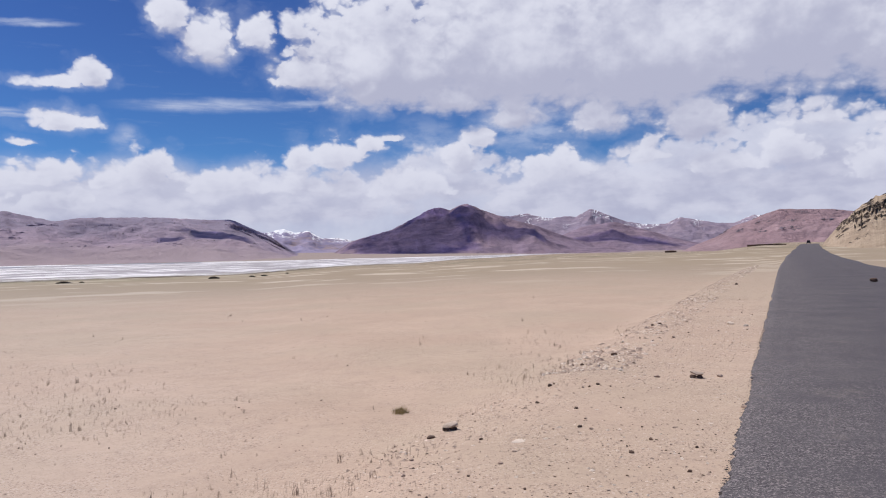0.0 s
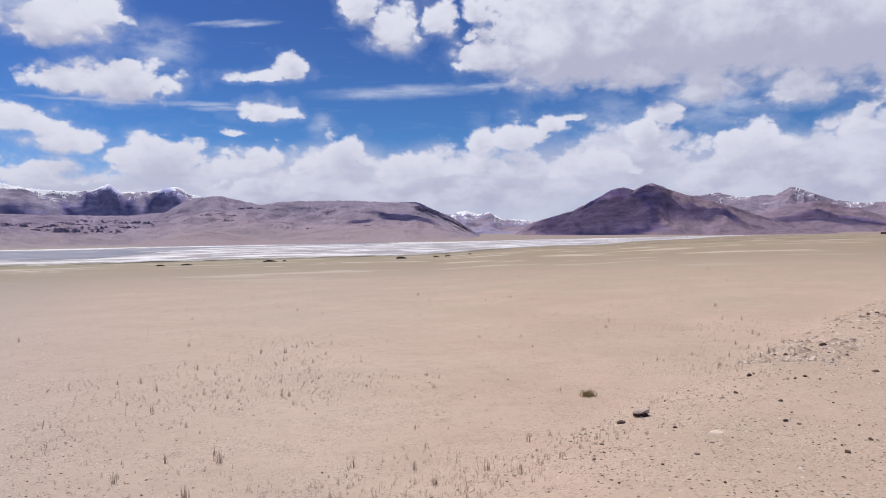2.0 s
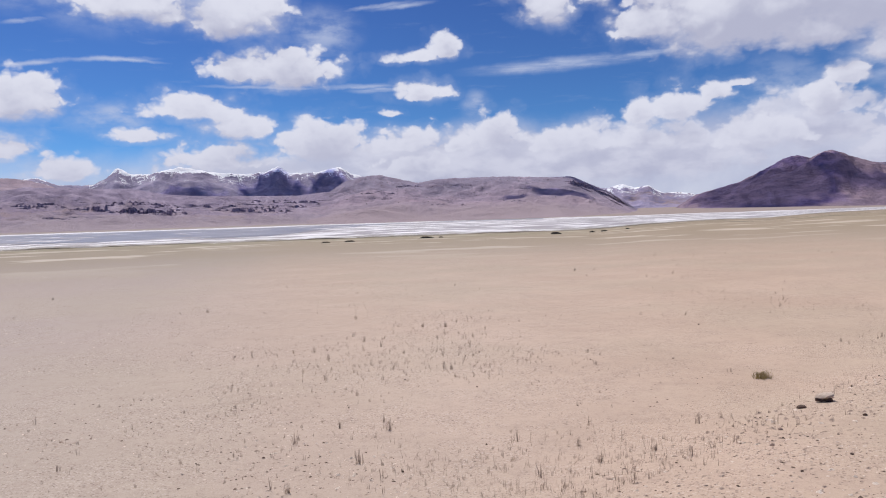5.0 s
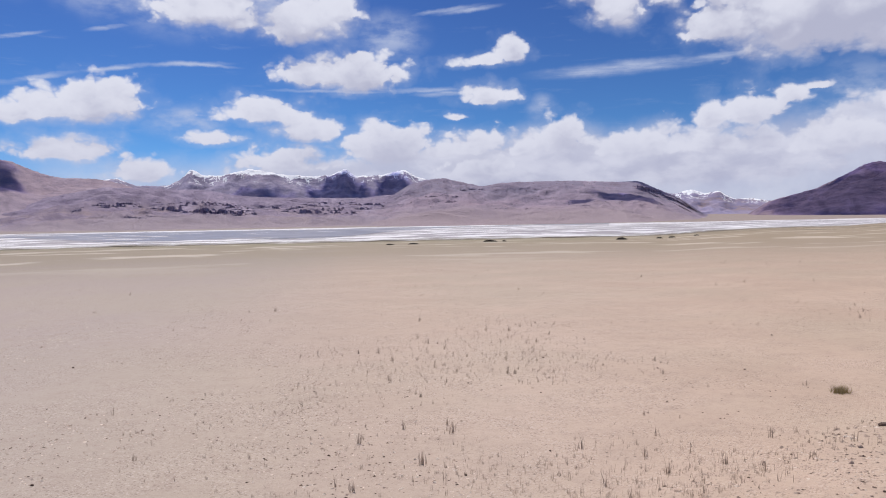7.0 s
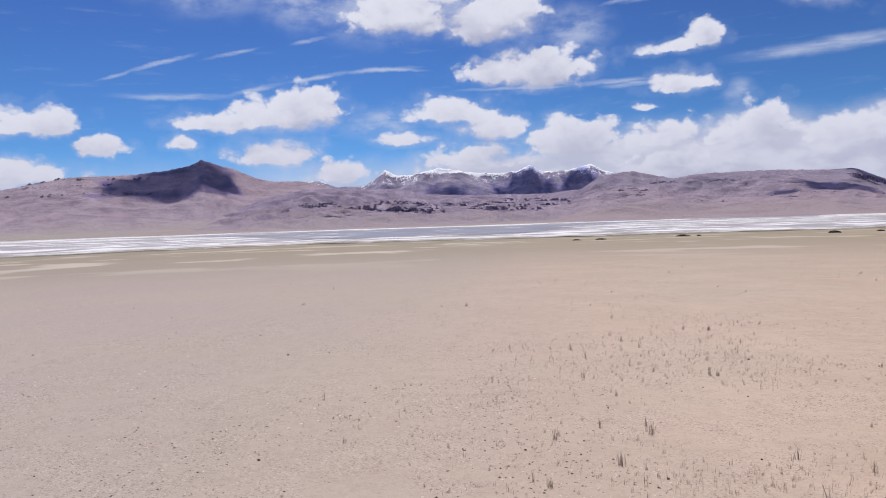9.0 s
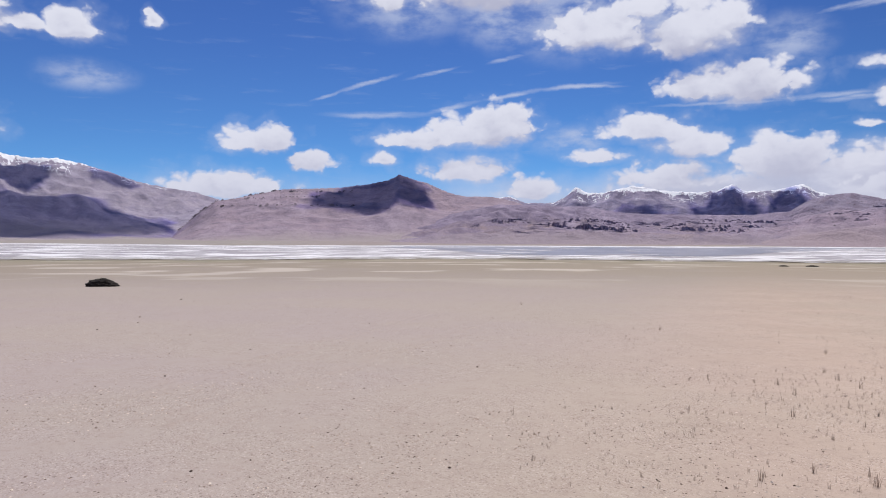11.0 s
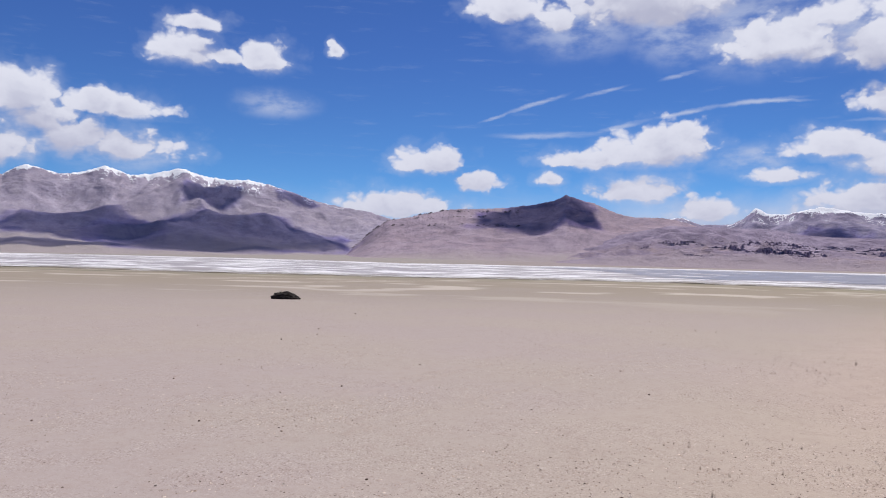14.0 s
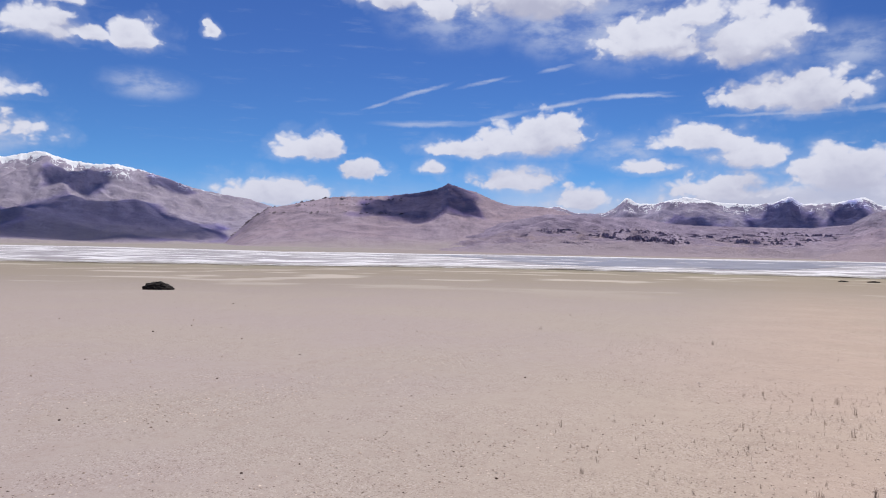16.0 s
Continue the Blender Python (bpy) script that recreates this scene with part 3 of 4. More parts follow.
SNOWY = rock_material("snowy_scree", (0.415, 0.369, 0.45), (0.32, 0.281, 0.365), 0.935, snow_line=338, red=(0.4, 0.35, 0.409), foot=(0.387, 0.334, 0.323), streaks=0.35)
FAR_HAZY_SNOWY = rock_material("far_hazy_snowy_scree", (0.37, 0.33, 0.431), (0.25, 0.222, 0.327), 0.94, snow_line=252, red=(0.33, 0.281, 0.354), streaks=0.7)
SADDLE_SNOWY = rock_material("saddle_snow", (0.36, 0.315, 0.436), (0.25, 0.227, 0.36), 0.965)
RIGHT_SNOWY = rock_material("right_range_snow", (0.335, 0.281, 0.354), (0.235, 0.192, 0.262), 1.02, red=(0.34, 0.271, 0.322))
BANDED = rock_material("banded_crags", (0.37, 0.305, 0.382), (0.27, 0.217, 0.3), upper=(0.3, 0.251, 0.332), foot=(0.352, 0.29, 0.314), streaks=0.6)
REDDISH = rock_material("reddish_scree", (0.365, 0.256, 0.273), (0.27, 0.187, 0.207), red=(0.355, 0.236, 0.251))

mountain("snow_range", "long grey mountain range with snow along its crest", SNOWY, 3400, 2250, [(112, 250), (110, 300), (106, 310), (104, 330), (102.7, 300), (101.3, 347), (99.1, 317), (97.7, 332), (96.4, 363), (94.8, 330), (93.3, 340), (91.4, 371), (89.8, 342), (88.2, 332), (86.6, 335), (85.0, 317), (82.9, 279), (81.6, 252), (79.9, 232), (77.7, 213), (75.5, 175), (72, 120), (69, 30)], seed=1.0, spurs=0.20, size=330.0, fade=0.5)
mountain("brown_ridge", "brown ridge with a dark cloud-shaded summit", HAZY_MAUVE, 2700, 1500, [(82, -8), (80.5, 0), (79.2, 20), (78.2, 60), (77.2, 105), (76.2, 138), (75.0, 148), (73.0, 169), (71.2, 186), (68.6, 190), (66.9, 195), (64.7, 209), (63.5, 222), (62.5, 243), (61.3, 223), (60.5, 215), (58.8, 179), (57.6, 166), (55.6, 164), (54.4, 155), (52, 120), (49, 60), (47, 5)], seed=2.0, shape=1.9, spurs=0.16, size=330.0)
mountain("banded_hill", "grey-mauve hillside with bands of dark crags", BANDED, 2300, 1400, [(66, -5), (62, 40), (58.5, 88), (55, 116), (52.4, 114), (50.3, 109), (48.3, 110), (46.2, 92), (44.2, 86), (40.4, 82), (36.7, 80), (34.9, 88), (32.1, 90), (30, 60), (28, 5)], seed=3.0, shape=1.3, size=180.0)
mountain("snow_peaks", "far blue-grey peaks streaked with snow", FAR_HAZY_SNOWY, 3800, 2900, [(58, 120), (55.4, 221), (54.1, 233), (52.9, 198), (50.8, 198), (49.9, 226), (49.1, 281), (48.3, 248), (47.0, 248), (45.0, 280), (43.8, 268), (42.7, 253), (40.4, 242), (38.9, 251), (38.0, 281), (37.2, 244), (35.3, 244), (33.4, 273), (32.6, 237), (31.4, 215), (29, 120)], seed=4.0, spurs=0.18, size=240.0)
mountain("long_hill", "long flat-topped mauve hill above the salt flat", LONG_HAZY_MAUVE, 2400, 1320, [(36, 40), (34, 100), (33.0, 125), (31.3, 139), (30.5, 143), (29.2, 131), (27.5, 114), (26.2, 124), (23.6, 126), (20.5, 126), (17.1, 117), (15.8, 119), (14.2, 87), (12.9, 61), (12.1, 38), (11.3, 15), (10.6, 4), (9.5, -5)], seed=5.0, shape=1.2, size=200.0, spurs=0.28)
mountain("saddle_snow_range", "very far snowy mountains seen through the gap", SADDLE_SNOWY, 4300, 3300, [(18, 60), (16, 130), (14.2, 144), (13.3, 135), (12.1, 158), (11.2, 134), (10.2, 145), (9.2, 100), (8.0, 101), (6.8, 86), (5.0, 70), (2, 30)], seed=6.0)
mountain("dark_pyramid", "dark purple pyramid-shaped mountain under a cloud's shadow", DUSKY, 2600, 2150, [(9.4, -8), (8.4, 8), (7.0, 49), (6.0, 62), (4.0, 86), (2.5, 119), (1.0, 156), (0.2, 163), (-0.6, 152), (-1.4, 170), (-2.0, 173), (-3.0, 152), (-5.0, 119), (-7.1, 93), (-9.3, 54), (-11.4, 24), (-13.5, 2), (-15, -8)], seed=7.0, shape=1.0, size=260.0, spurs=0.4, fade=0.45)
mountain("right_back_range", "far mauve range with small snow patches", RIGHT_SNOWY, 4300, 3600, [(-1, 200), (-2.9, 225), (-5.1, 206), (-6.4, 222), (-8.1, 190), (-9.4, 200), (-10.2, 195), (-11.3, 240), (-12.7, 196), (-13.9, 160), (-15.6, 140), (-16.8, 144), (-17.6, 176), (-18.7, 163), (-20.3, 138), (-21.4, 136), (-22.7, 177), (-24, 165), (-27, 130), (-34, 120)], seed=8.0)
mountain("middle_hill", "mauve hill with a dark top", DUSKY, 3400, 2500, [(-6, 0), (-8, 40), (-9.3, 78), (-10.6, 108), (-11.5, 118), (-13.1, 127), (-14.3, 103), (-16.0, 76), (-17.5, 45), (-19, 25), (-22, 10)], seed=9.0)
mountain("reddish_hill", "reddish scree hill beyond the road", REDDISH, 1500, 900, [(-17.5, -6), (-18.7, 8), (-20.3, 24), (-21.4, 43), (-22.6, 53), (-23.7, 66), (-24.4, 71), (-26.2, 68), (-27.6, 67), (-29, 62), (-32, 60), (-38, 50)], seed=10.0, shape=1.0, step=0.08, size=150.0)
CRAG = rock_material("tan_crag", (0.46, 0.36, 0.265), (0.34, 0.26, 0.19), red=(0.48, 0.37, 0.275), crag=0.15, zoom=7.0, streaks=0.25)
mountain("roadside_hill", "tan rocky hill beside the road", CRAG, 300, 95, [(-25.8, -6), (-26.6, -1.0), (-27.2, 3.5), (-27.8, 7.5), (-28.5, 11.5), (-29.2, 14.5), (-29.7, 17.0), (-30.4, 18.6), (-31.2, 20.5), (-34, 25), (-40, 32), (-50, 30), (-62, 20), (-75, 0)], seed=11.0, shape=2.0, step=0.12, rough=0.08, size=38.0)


# ---- heaps of cloud overhead, above the view, placed so that their shadows lie on the mountains ----
def shade_cloud(bearing, away, z, across, deep, turn=0.0, high=2300.0, thin=False, uneven=0.32):
    """A cumulus cloud that stands between the sun and a stretch of mountain side."""
    a = radians(bearing)
    spot = Vector((-math.sin(a) * away, math.cos(a) * away, z))
    centre = spot + SUN_WAY * ((high - z) / SUN_WAY.z)
    bm = bmesh.new()
    bmesh.ops.create_icosphere(bm, subdivisions=5, radius=1.0)
    for v in bm.verts:
        n = v.co.normalized()
        lump = 1 + uneven * noise.fractal(n * 2.0 + Vector((bearing, 0, 0)), 1.0, 2.0, 4)
        wide, along = (math.copysign(abs(k) ** 0.75, k) for k in (n.x, n.y))
        v.co = Vector((wide * across * lump, along * deep * lump, max(n.z, -0.25) * 110 * lump))
    ob = part("cloud", bm, THIN_CLOUD if thin else CLOUD)
    ob.matrix_world = Matrix.Translation(centre) @ Matrix.Rotation(a + radians(turn), 4, "Z")
    return tagged(ob, "white cumulus cloud high above the mountains", "cloud", "clouds over the mountains", "structure")


def cloud_material(name, dense):
    """Cloud that throws back much of the sunlight and lets the rest through, most at its thin rim."""
    m, t, shader, p = material(name, 1.0, 0.0)
    shader.inputs["Base Color"].default_value = (0.85, 0.85, 0.87, 1)
    # slight blue in the passed light stands in for haze over shaded slopes
    clear = t.node("ShaderNodeBsdfTransparent", (0.88, 0.87, 1.0, 1.0))
    rim = t.length(t.vec("MULTIPLY_ADD", t.node("ShaderNodeTexCoord", out=0), (2, 2, 0), (-1, -1, 0)))
    thick = t.math("MULTIPLY", t.span(rim, 1.0, 0.68), t.span(t.noise(p, 0.004, 4, 0.6), 0.3, 0.7, dense, dense - 0.2))
    both = t.node("ShaderNodeMixShader", t.math("SUBTRACT", 1.0, thick), shader.outputs[0], clear)
    t.put(m.node_tree.nodes["Material Output"].inputs[0], both)
    return m


CLOUD, THIN_CLOUD = cloud_material("cloud_white", 0.62), cloud_material("thin_cloud_white", 0.42)
shade_cloud(2.6, 2400, 80, 190, 200, thin=True)
shade_cloud(-4.5, 2420, 60, 130, 70, thin=True)
shade_cloud(64.7, 2520, 160, 185, 150, -8, uneven=0.45)
shade_cloud(61.4, 2450, 140, 60, 100, thin=True)
shade_cloud(87.6, 2720, 85, 440, 225)
shade_cloud(97.4, 2790, 100, 270, 140, 4)
shade_cloud(101.5, 2540, 28, 330, 36)
shade_cloud(88.9, 3215, 290, 105, 70, 20, uneven=0.5)
shade_cloud(82.9, 3340, 265, 90, 40, 10)
shade_cloud(44.2, 3440, 150, 115, 120, uneven=0.5)
shade_cloud(38.6, 3520, 175, 140, 190, uneven=0.5)
shade_cloud(34.4, 3560, 180, 85, 170, uneven=0.5)
shade_cloud(17.0, 1900, 48, 52, 90, 18, uneven=0.5)
shade_cloud(20.0, 1830, 42, 20, 34, uneven=0.5)
# unseen cloud added only to darken the long hill's right shoulder
shade_cloud(14.6, 2330, 95, 85, 50, -6)
shade_cloud(-12.6, 3050, 80, 200, 110, thin=True)


# ---- road ----
def road_strip():
    s = np.concatenate([np.arange(-14, 1.5, 0.15), np.arange(1.5, 14, 0.03), np.arange(14, 40, 0.15), 40 * 1.02 ** np.arange(1, 160)])
    s = s[s < 560]
    rows = []
    for v in s:
        bite = 0.06 * noise.fractal(Vector((v * 0.5, 2.0, 0)), 0.9, 2.0, 5) + 0.03 * noise.noise((v * 5, 8.0, 0)) + 0.025 * noise.noise((v * 13, 1.0, 0))
        bite += 0.5 * noise.noise((v * 0.02, 5.0, 0)) * glide(40, 120, v)
        bite_r = 0.5 * noise.noise((v * 0.05, 15.0, 0))
        cols = [(-ROAD_EDGE + bite - 0.05, -0.02), (-ROAD_EDGE + bite, 0.03)]
        cols += [(-ROAD_EDGE + bite + q * (ROAD_WIDE - bite + bite_r), 0.035 + 0.03 * math.sin(math.pi * q)) for q in (0.03, 0.1, 0.25, 0.5, 0.75, 0.9, 0.97, 1.0)]
        cols += [(ROAD_WIDE - ROAD_EDGE + bite_r + 0.05, -0.02)]
        bend = 13 * (max(v - 50, 0) / 450) ** 1.5
        cols = [(c + bend, h) for c, h in cols]
        line = []
        for c, h in cols:
            x, y = ROAD_X * v + ROAD_Y * c, ROAD_Y * v - ROAD_X * c
            line.append((x, y, float(ground_height(x, y)) + h + 0.0006 * max(v - 30, 0)))
        rows.append(line)
    ob = sheet("road", np.array(rows), ASPHALT)
    return tagged(ob, "worn grey asphalt road with a ragged edge", "road", kind="structure")


road_strip()


# ======== things on the ground ========
def stand(bearing, away):
    a = radians(bearing)
    x, y = -math.sin(a) * away, math.cos(a) * away
    return Vector((x, y, float(ground_height(x, y))))


def rock_bmesh(seed, squash=(1.0, 0.8, 0.55), cut=0.5, subdivisions=2):
    """An angular field stone about 1 m across, flat below."""
    bm = bmesh.new()
    bmesh.ops.create_icosphere(bm, subdivisions=subdivisions, radius=0.5)
    rng = random.Random(seed)
    planes = []
    for _ in range(9):
        n = Vector((rng.gauss(0, 1), rng.gauss(0, 1), rng.gauss(0, 1))).normalized()
        planes.append((n, rng.uniform(0.27, 0.44)))
    for v in bm.verts:
        for n, d in planes:
            over = v.co.dot(n) - d
            if over > 0:
                v.co -= n * over * 0.92
        v.co *= 1 + 0.10 * noise.noise(v.co * 5 + Vector((seed, 0, 0)))
        v.co = Vector((v.co.x * squash[0], v.co.y * squash[1], max(v.co.z, -0.22) * squash[2]))
    return bm


ROCKS = [
    (-12.8, 11.86, 0.108, DARK_STONE, "small dark stone on the gravel bank", 0),
    (-10.92, 8.93, 0.052, DARK_STONE, "small dark stone on the gravel bank", 47),
    (-11.55, 9.09, 0.069, DARK_STONE, "small dark stone on the gravel bank", 94),
    (-6.96, 8.04, 0.06, DARK_STONE, "small dark stone on the gravel bank", 141),
    (-9.92, 7.68, 0.05, DARK_STONE, "small dark stone on the gravel bank", 8),
    (-10.15, 6.88, 0.06, DARK_STONE, "small dark stone on the gravel bank", 55),
    (-15.33, 6.5, 0.05, DARK_STONE, "small dark stone on the gravel bank", 102),
    (-13.89, 6.05, 0.055, DARK_STONE, "small dark stone on the gravel bank", 149),
    (-17.99, 5.62, 0.05, DARK_STONE, "small dark stone on the gravel bank", 16),
    (-17.08, 14.15, 0.107, STONE, "small brown stone on the gravel bank", 63),
    (-20.22, 9.87, 0.09, STONE, "small brown stone on the gravel bank", 110),
    (-15.83, 9.72, 0.088, STONE, "small brown stone on the gravel bank", 157),
    (-2.68, 6.47, 0.045, DARK_STONE, "small dark stone on the gravel bank", 24),
    (-7.93, 9.22, 0.091, DARK_STONE, "small dark stone on the gravel bank", 71),
    (-10.41, 11.02, 0.075, DARK_STONE, "small dark stone on the gravel bank", 118),
    (-9.7, 11.14, 0.059, DARK_STONE, "small dark stone on the gravel bank", 165),
    (-14.57, 12.37, 0.113, STONE, "small brown stone on the gravel bank", 32),
    (-21.45, 34.61, 0.21, DARK_STONE, "small dark stone on the gravel bank", 79),
    (-21.84, 8.01, 0.085, STONE, "small brown stone on the gravel bank", 126),
    (-5.17, 6.0, 0.046, STONE, "small brown stone on the gravel bank", 173),
    (-18.54, 6.32, 0.04, DARK_STONE, "small dark stone on the gravel bank", 40),
    (-13.44, 13.79, 0.094, PALE_STONE, "small pale stone on the gravel bank", 87),
    (-21.02, 16.92, 0.17, PALE_STONE, "small pale stone on the gravel bank", 134),
    (-22.03, 16.35, 0.13, PALE_STONE, "small pale stone on the gravel bank", 1),
    (-5.48, 6.33, 0.17, PALE_STONE, "flat pale stone sunk in the gravel", 48),
    (-15.62, 16.87, 0.115, DARK_STONE, "small dark stone on the gravel bank", 95),
    (-16.15, 17.02, 0.103, DARK_STONE, "small dark stone on the gravel bank", 142),
    (1.2, 6.9, 0.09, DARK_STONE, "small dark stone on the gravel bank", 9),
    (-30.0, 36.0, 0.45, DARK_STONE, "dark loose rock lying on the road", 56),
]
for i, (bearing, away, size, mat, label, turn) in enumerate(ROCKS):
    rock = part("stone", rock_bmesh(i + 3, (1.0, 0.7, 0.12 if "sunk" in label else 0.6)), mat)
    spot = stand(bearing, away)
    if bearing < -28:
        spot.z += 0.09
    rock.matrix_world = Matrix.Translation(spot + Vector((0, 0, (0.0 if "sunk" in label else 0.10) * size))) @ Matrix.Rotation(radians(turn), 4, "Z") @ Matrix.Scale(size, 4)
    tagged(rock, label, "stone", "stones on the bank")


def field(rng, b0, b1, d0, d1):
    """A random spot between two bearings and distances, thinning out with distance."""
    return rng.uniform(b0, b1), d0 * (d1 / d0) ** (rng.random() ** 0.8)


def beside(rng, s0, s1, a0, a1):
    """A random spot along the road: metres left of its edge and along it; as bearing and distance."""
    left, along = rng.uniform(s0, s1), a0 + (a1 - a0) * rng.random() ** 1.6
    x, y = ROAD_X * along - ROAD_Y * (left + ROAD_EDGE), ROAD_Y * along + ROAD_X * (left + ROAD_EDGE)
    return math.degrees(math.atan2(-x, y)), math.hypot(x, y)


rng = random.Random(11)
SMALL = [rock_bmesh(i + 40, (1.0, 0.85, 0.7), subdivisions=1) for i in range(5)]
small_meshes = []
for i, bm in enumerate(SMALL):
    for mat in (DARK_STONE, STONE):
        mesh = bpy.data.meshes.new("field_stone")
        bm.to_mesh(mesh)
        mesh.materials.append(mat)
        small_meshes.append(mesh)
    bm.free()
for i in range(260):
    if i < 90:
        bearing, away = field(rng, 56, 106, 5, 34)
        size = rng.choice((0.02, 0.025, 0.03, 0.045)) * (0.4 + 0.05 * away)
    elif i < 130:
        bearing, away = field(rng, 0, 60, 5, 30)
        size = rng.choice((0.025, 0.03, 0.04))
    else:
        bearing, away = beside(rng, 0.3, 2.7, 2, 34)
        size = rng.choice((0.025, 0.03, 0.04, 0.05))
    ob = new("field_stone", rng.choice(small_meshes))
    ob.matrix_world = Matrix.Translation(stand(bearing, away) + Vector((0, 0, 0.1 * size))) @ Matrix.Rotation(rng.uniform(0, 6.28), 4, "Z") @ Matrix.Scale(size, 4)
    tagged(ob, "small weathered stone lying on the sand", "stone", "small stones on the sand")


def scatter(name, mat, shapes, spots, label, category, smooth=False):
    """Joins many small copies of a few shapes into one mesh of stuff. spots: x, y, z, size, tallness, turn."""
    spots = np.array(spots)
    verts, faces, start = [], [], 0
    for k, (v, f) in enumerate(shapes):
        mine = spots[k::len(shapes)]
        c, s = np.cos(mine[:, 5]), np.sin(mine[:, 5])
        size = mine[:, 3]
        px = (v[None, :, 0] * c[:, None] - v[None, :, 1] * s[:, None]) * size[:, None] + mine[:, None, 0]
        py = (v[None, :, 0] * s[:, None] + v[None, :, 1] * c[:, None]) * size[:, None] + mine[:, None, 1]
        pz = v[None, :, 2] * (size * mine[:, 4])[:, None] + mine[:, None, 2]
        verts.append(np.stack([px, py, pz], -1).reshape(-1, 3))
        n = len(v)
        for i in range(len(mine)):
            faces.extend(tuple(start + i * n + q for q in face) for face in f)
        start += n * len(mine)
    mesh = bpy.data.meshes.new(name)
    mesh.from_pydata(np.concatenate(verts).tolist(), [], faces)
    mesh.materials.append(mat)
    mesh.update()
    return tagged(new(name, mesh), label, category, kind="stuff")


def pebble_shape(seed):
    r = random.Random(seed)
    ring = [(math.cos(a) * r.uniform(0.35, 0.6), math.sin(a) * r.uniform(0.3, 0.5), r.uniform(-0.05, 0.1)) for a in (0.2, 1.3, 2.4, 3.5, 4.6, 5.6)]
    v = np.array(ring + [(r.uniform(-0.15, 0.15), r.uniform(-0.15, 0.15), r.uniform(0.28, 0.42)), (r.uniform(-0.2, 0.2), r.uniform(-0.2, 0.2), r.uniform(0.28, 0.4))])
    f = [(0, 1, 6), (1, 2, 6), (2, 7, 6), (2, 3, 7), (3, 4, 7), (4, 5, 7), (5, 0, 6), (5, 6, 7)]
    return v, f


def pebble_spots(rng, count, place, small, big, loose=-0.15):
    out = []
    while len(out) < count:
        bearing, away = place()
        p = stand(bearing, away)
        if noise.noise((p.x * 0.45, p.y * 0.45, 2.0)) + 0.5 * noise.noise((p.x * 1.9, p.y * 1.9, 5.0)) < rng.uniform(loose, 0.55):
            continue
        size = small * (big / small) ** (rng.random() ** 2.5)
        out.append((p.x, p.y, p.z, size, rng.uniform(0.4, 0.85), rng.uniform(0, 6.28)))
    return out


PEBBLES = [pebble_shape(i) for i in range(6)]
scatter("bank_gravel", STONE, PEBBLES, pebble_spots(rng, 20000, lambda: beside(rng, 0.05, 2.75, 0.5, 26), 0.010, 0.034, -0.8) + pebble_spots(rng, 3200, lambda: beside(rng, 1.9, 2.9, 1, 60), 0.015, 0.06, -0.8) + pebble_spots(rng, 2000, lambda: beside(rng, 1.6, 2.8, 10, 80), 0.03, 0.16, -0.8), "loose brown gravel along the road bank", "gravel")
scatter("dark_gravel", DARK_STONE, PEBBLES, pebble_spots(rng, 5200, lambda: beside(rng, 0.05, 2.9, 0.5, 40), 0.010, 0.034, -0.8) + pebble_spots(rng, 4600, lambda: field(rng, 36, 108, 3.6, 45), 0.010, 0.030, -0.35) + pebble_spots(rng, 900, lambda: field(rng, 3, 50, 3.6, 50), 0.012, 0.03), "dark small pebbles strewn over the sand", "gravel")
scatter("pale_gravel", PALE_STONE, PEBBLES, pebble_spots(rng, 3600, lambda: beside(rng, 0.05, 2.8, 0.5, 30), 0.012, 0.05, -0.8) + pebble_spots(rng, 1300, lambda: beside(rng, 1.6, 2.8, 10, 80), 0.03, 0.14, -0.8) + pebble_spots(rng, 8000, lambda: field(rng, 30, 108, 3.6, 45), 0.012, 0.042), "pale pebbles strewn over the sand", "gravel")
scatter("brown_gravel", STONE, PEBBLES, pebble_spots(rng, 9000, lambda: field(rng, 28, 108, 3.6, 45), 0.010, 0.036), "brown pebbles strewn in patches over the sand", "gravel")
# crumbled chips along the road's broken edge
scatter("edge_chips", TAR_STONE, PEBBLES, [(x, y, z + 0.015, a, b, c) for x, y, z, a, b, c in pebble_spots(rng, 2600, lambda: beside(rng, -0.10, 0.05, 0.5, 22), 0.012, 0.04, -0.8)], "dark asphalt crumbs along the road edge", "gravel")


def tuft_shape(seed, stalks):
    """A tuft of thin dry stalks, 1 m tall before scaling."""
    r = random.Random(seed)
    v, f = [], []
    for _ in range(stalks):
        a, lean, tall = r.uniform(0, 6.28), r.uniform(0.02, 0.35), r.uniform(0.45, 1.0)
        x, y = r.gauss(0, 0.12), r.gauss(0, 0.12)
        wx, wy = -math.sin(a + r.uniform(-0.8, 0.8)) * 0.015, math.cos(a) * 0.015
        k = len(v)
        for h, w in ((0, 1.2), (0.5, 1.0), (1.0, 0.35)):
            cx, cy = x + math.cos(a) * lean * h * h * tall, y + math.sin(a) * lean * h * h * tall
            v += [(cx - wx * w, cy - wy * w, h * tall), (cx + wx * w, cy + wy * w, h * tall)]
        f += [(k, k + 1, k + 3, k + 2), (k + 2, k + 3, k + 5, k + 4)]
    return np.array(v), f


def grass_place(rng):
    while True:
        bearing, away = field(rng, -14, 66, 4.2, 42)
        p = stand(bearing, away)
        left = -(p.x * ROAD_Y - p.y * ROAD_X) - ROAD_EDGE
        if left < 2.5 or rng.random() < (bearing - 25) / 38:
            continue
        if noise.noise((p.x * 0.28, p.y * 0.28, 9.0)) + 0.6 * noise.noise((p.x * 1.3, p.y * 1.3, 3.0)) > rng.uniform(0.0, 0.55):
            return p


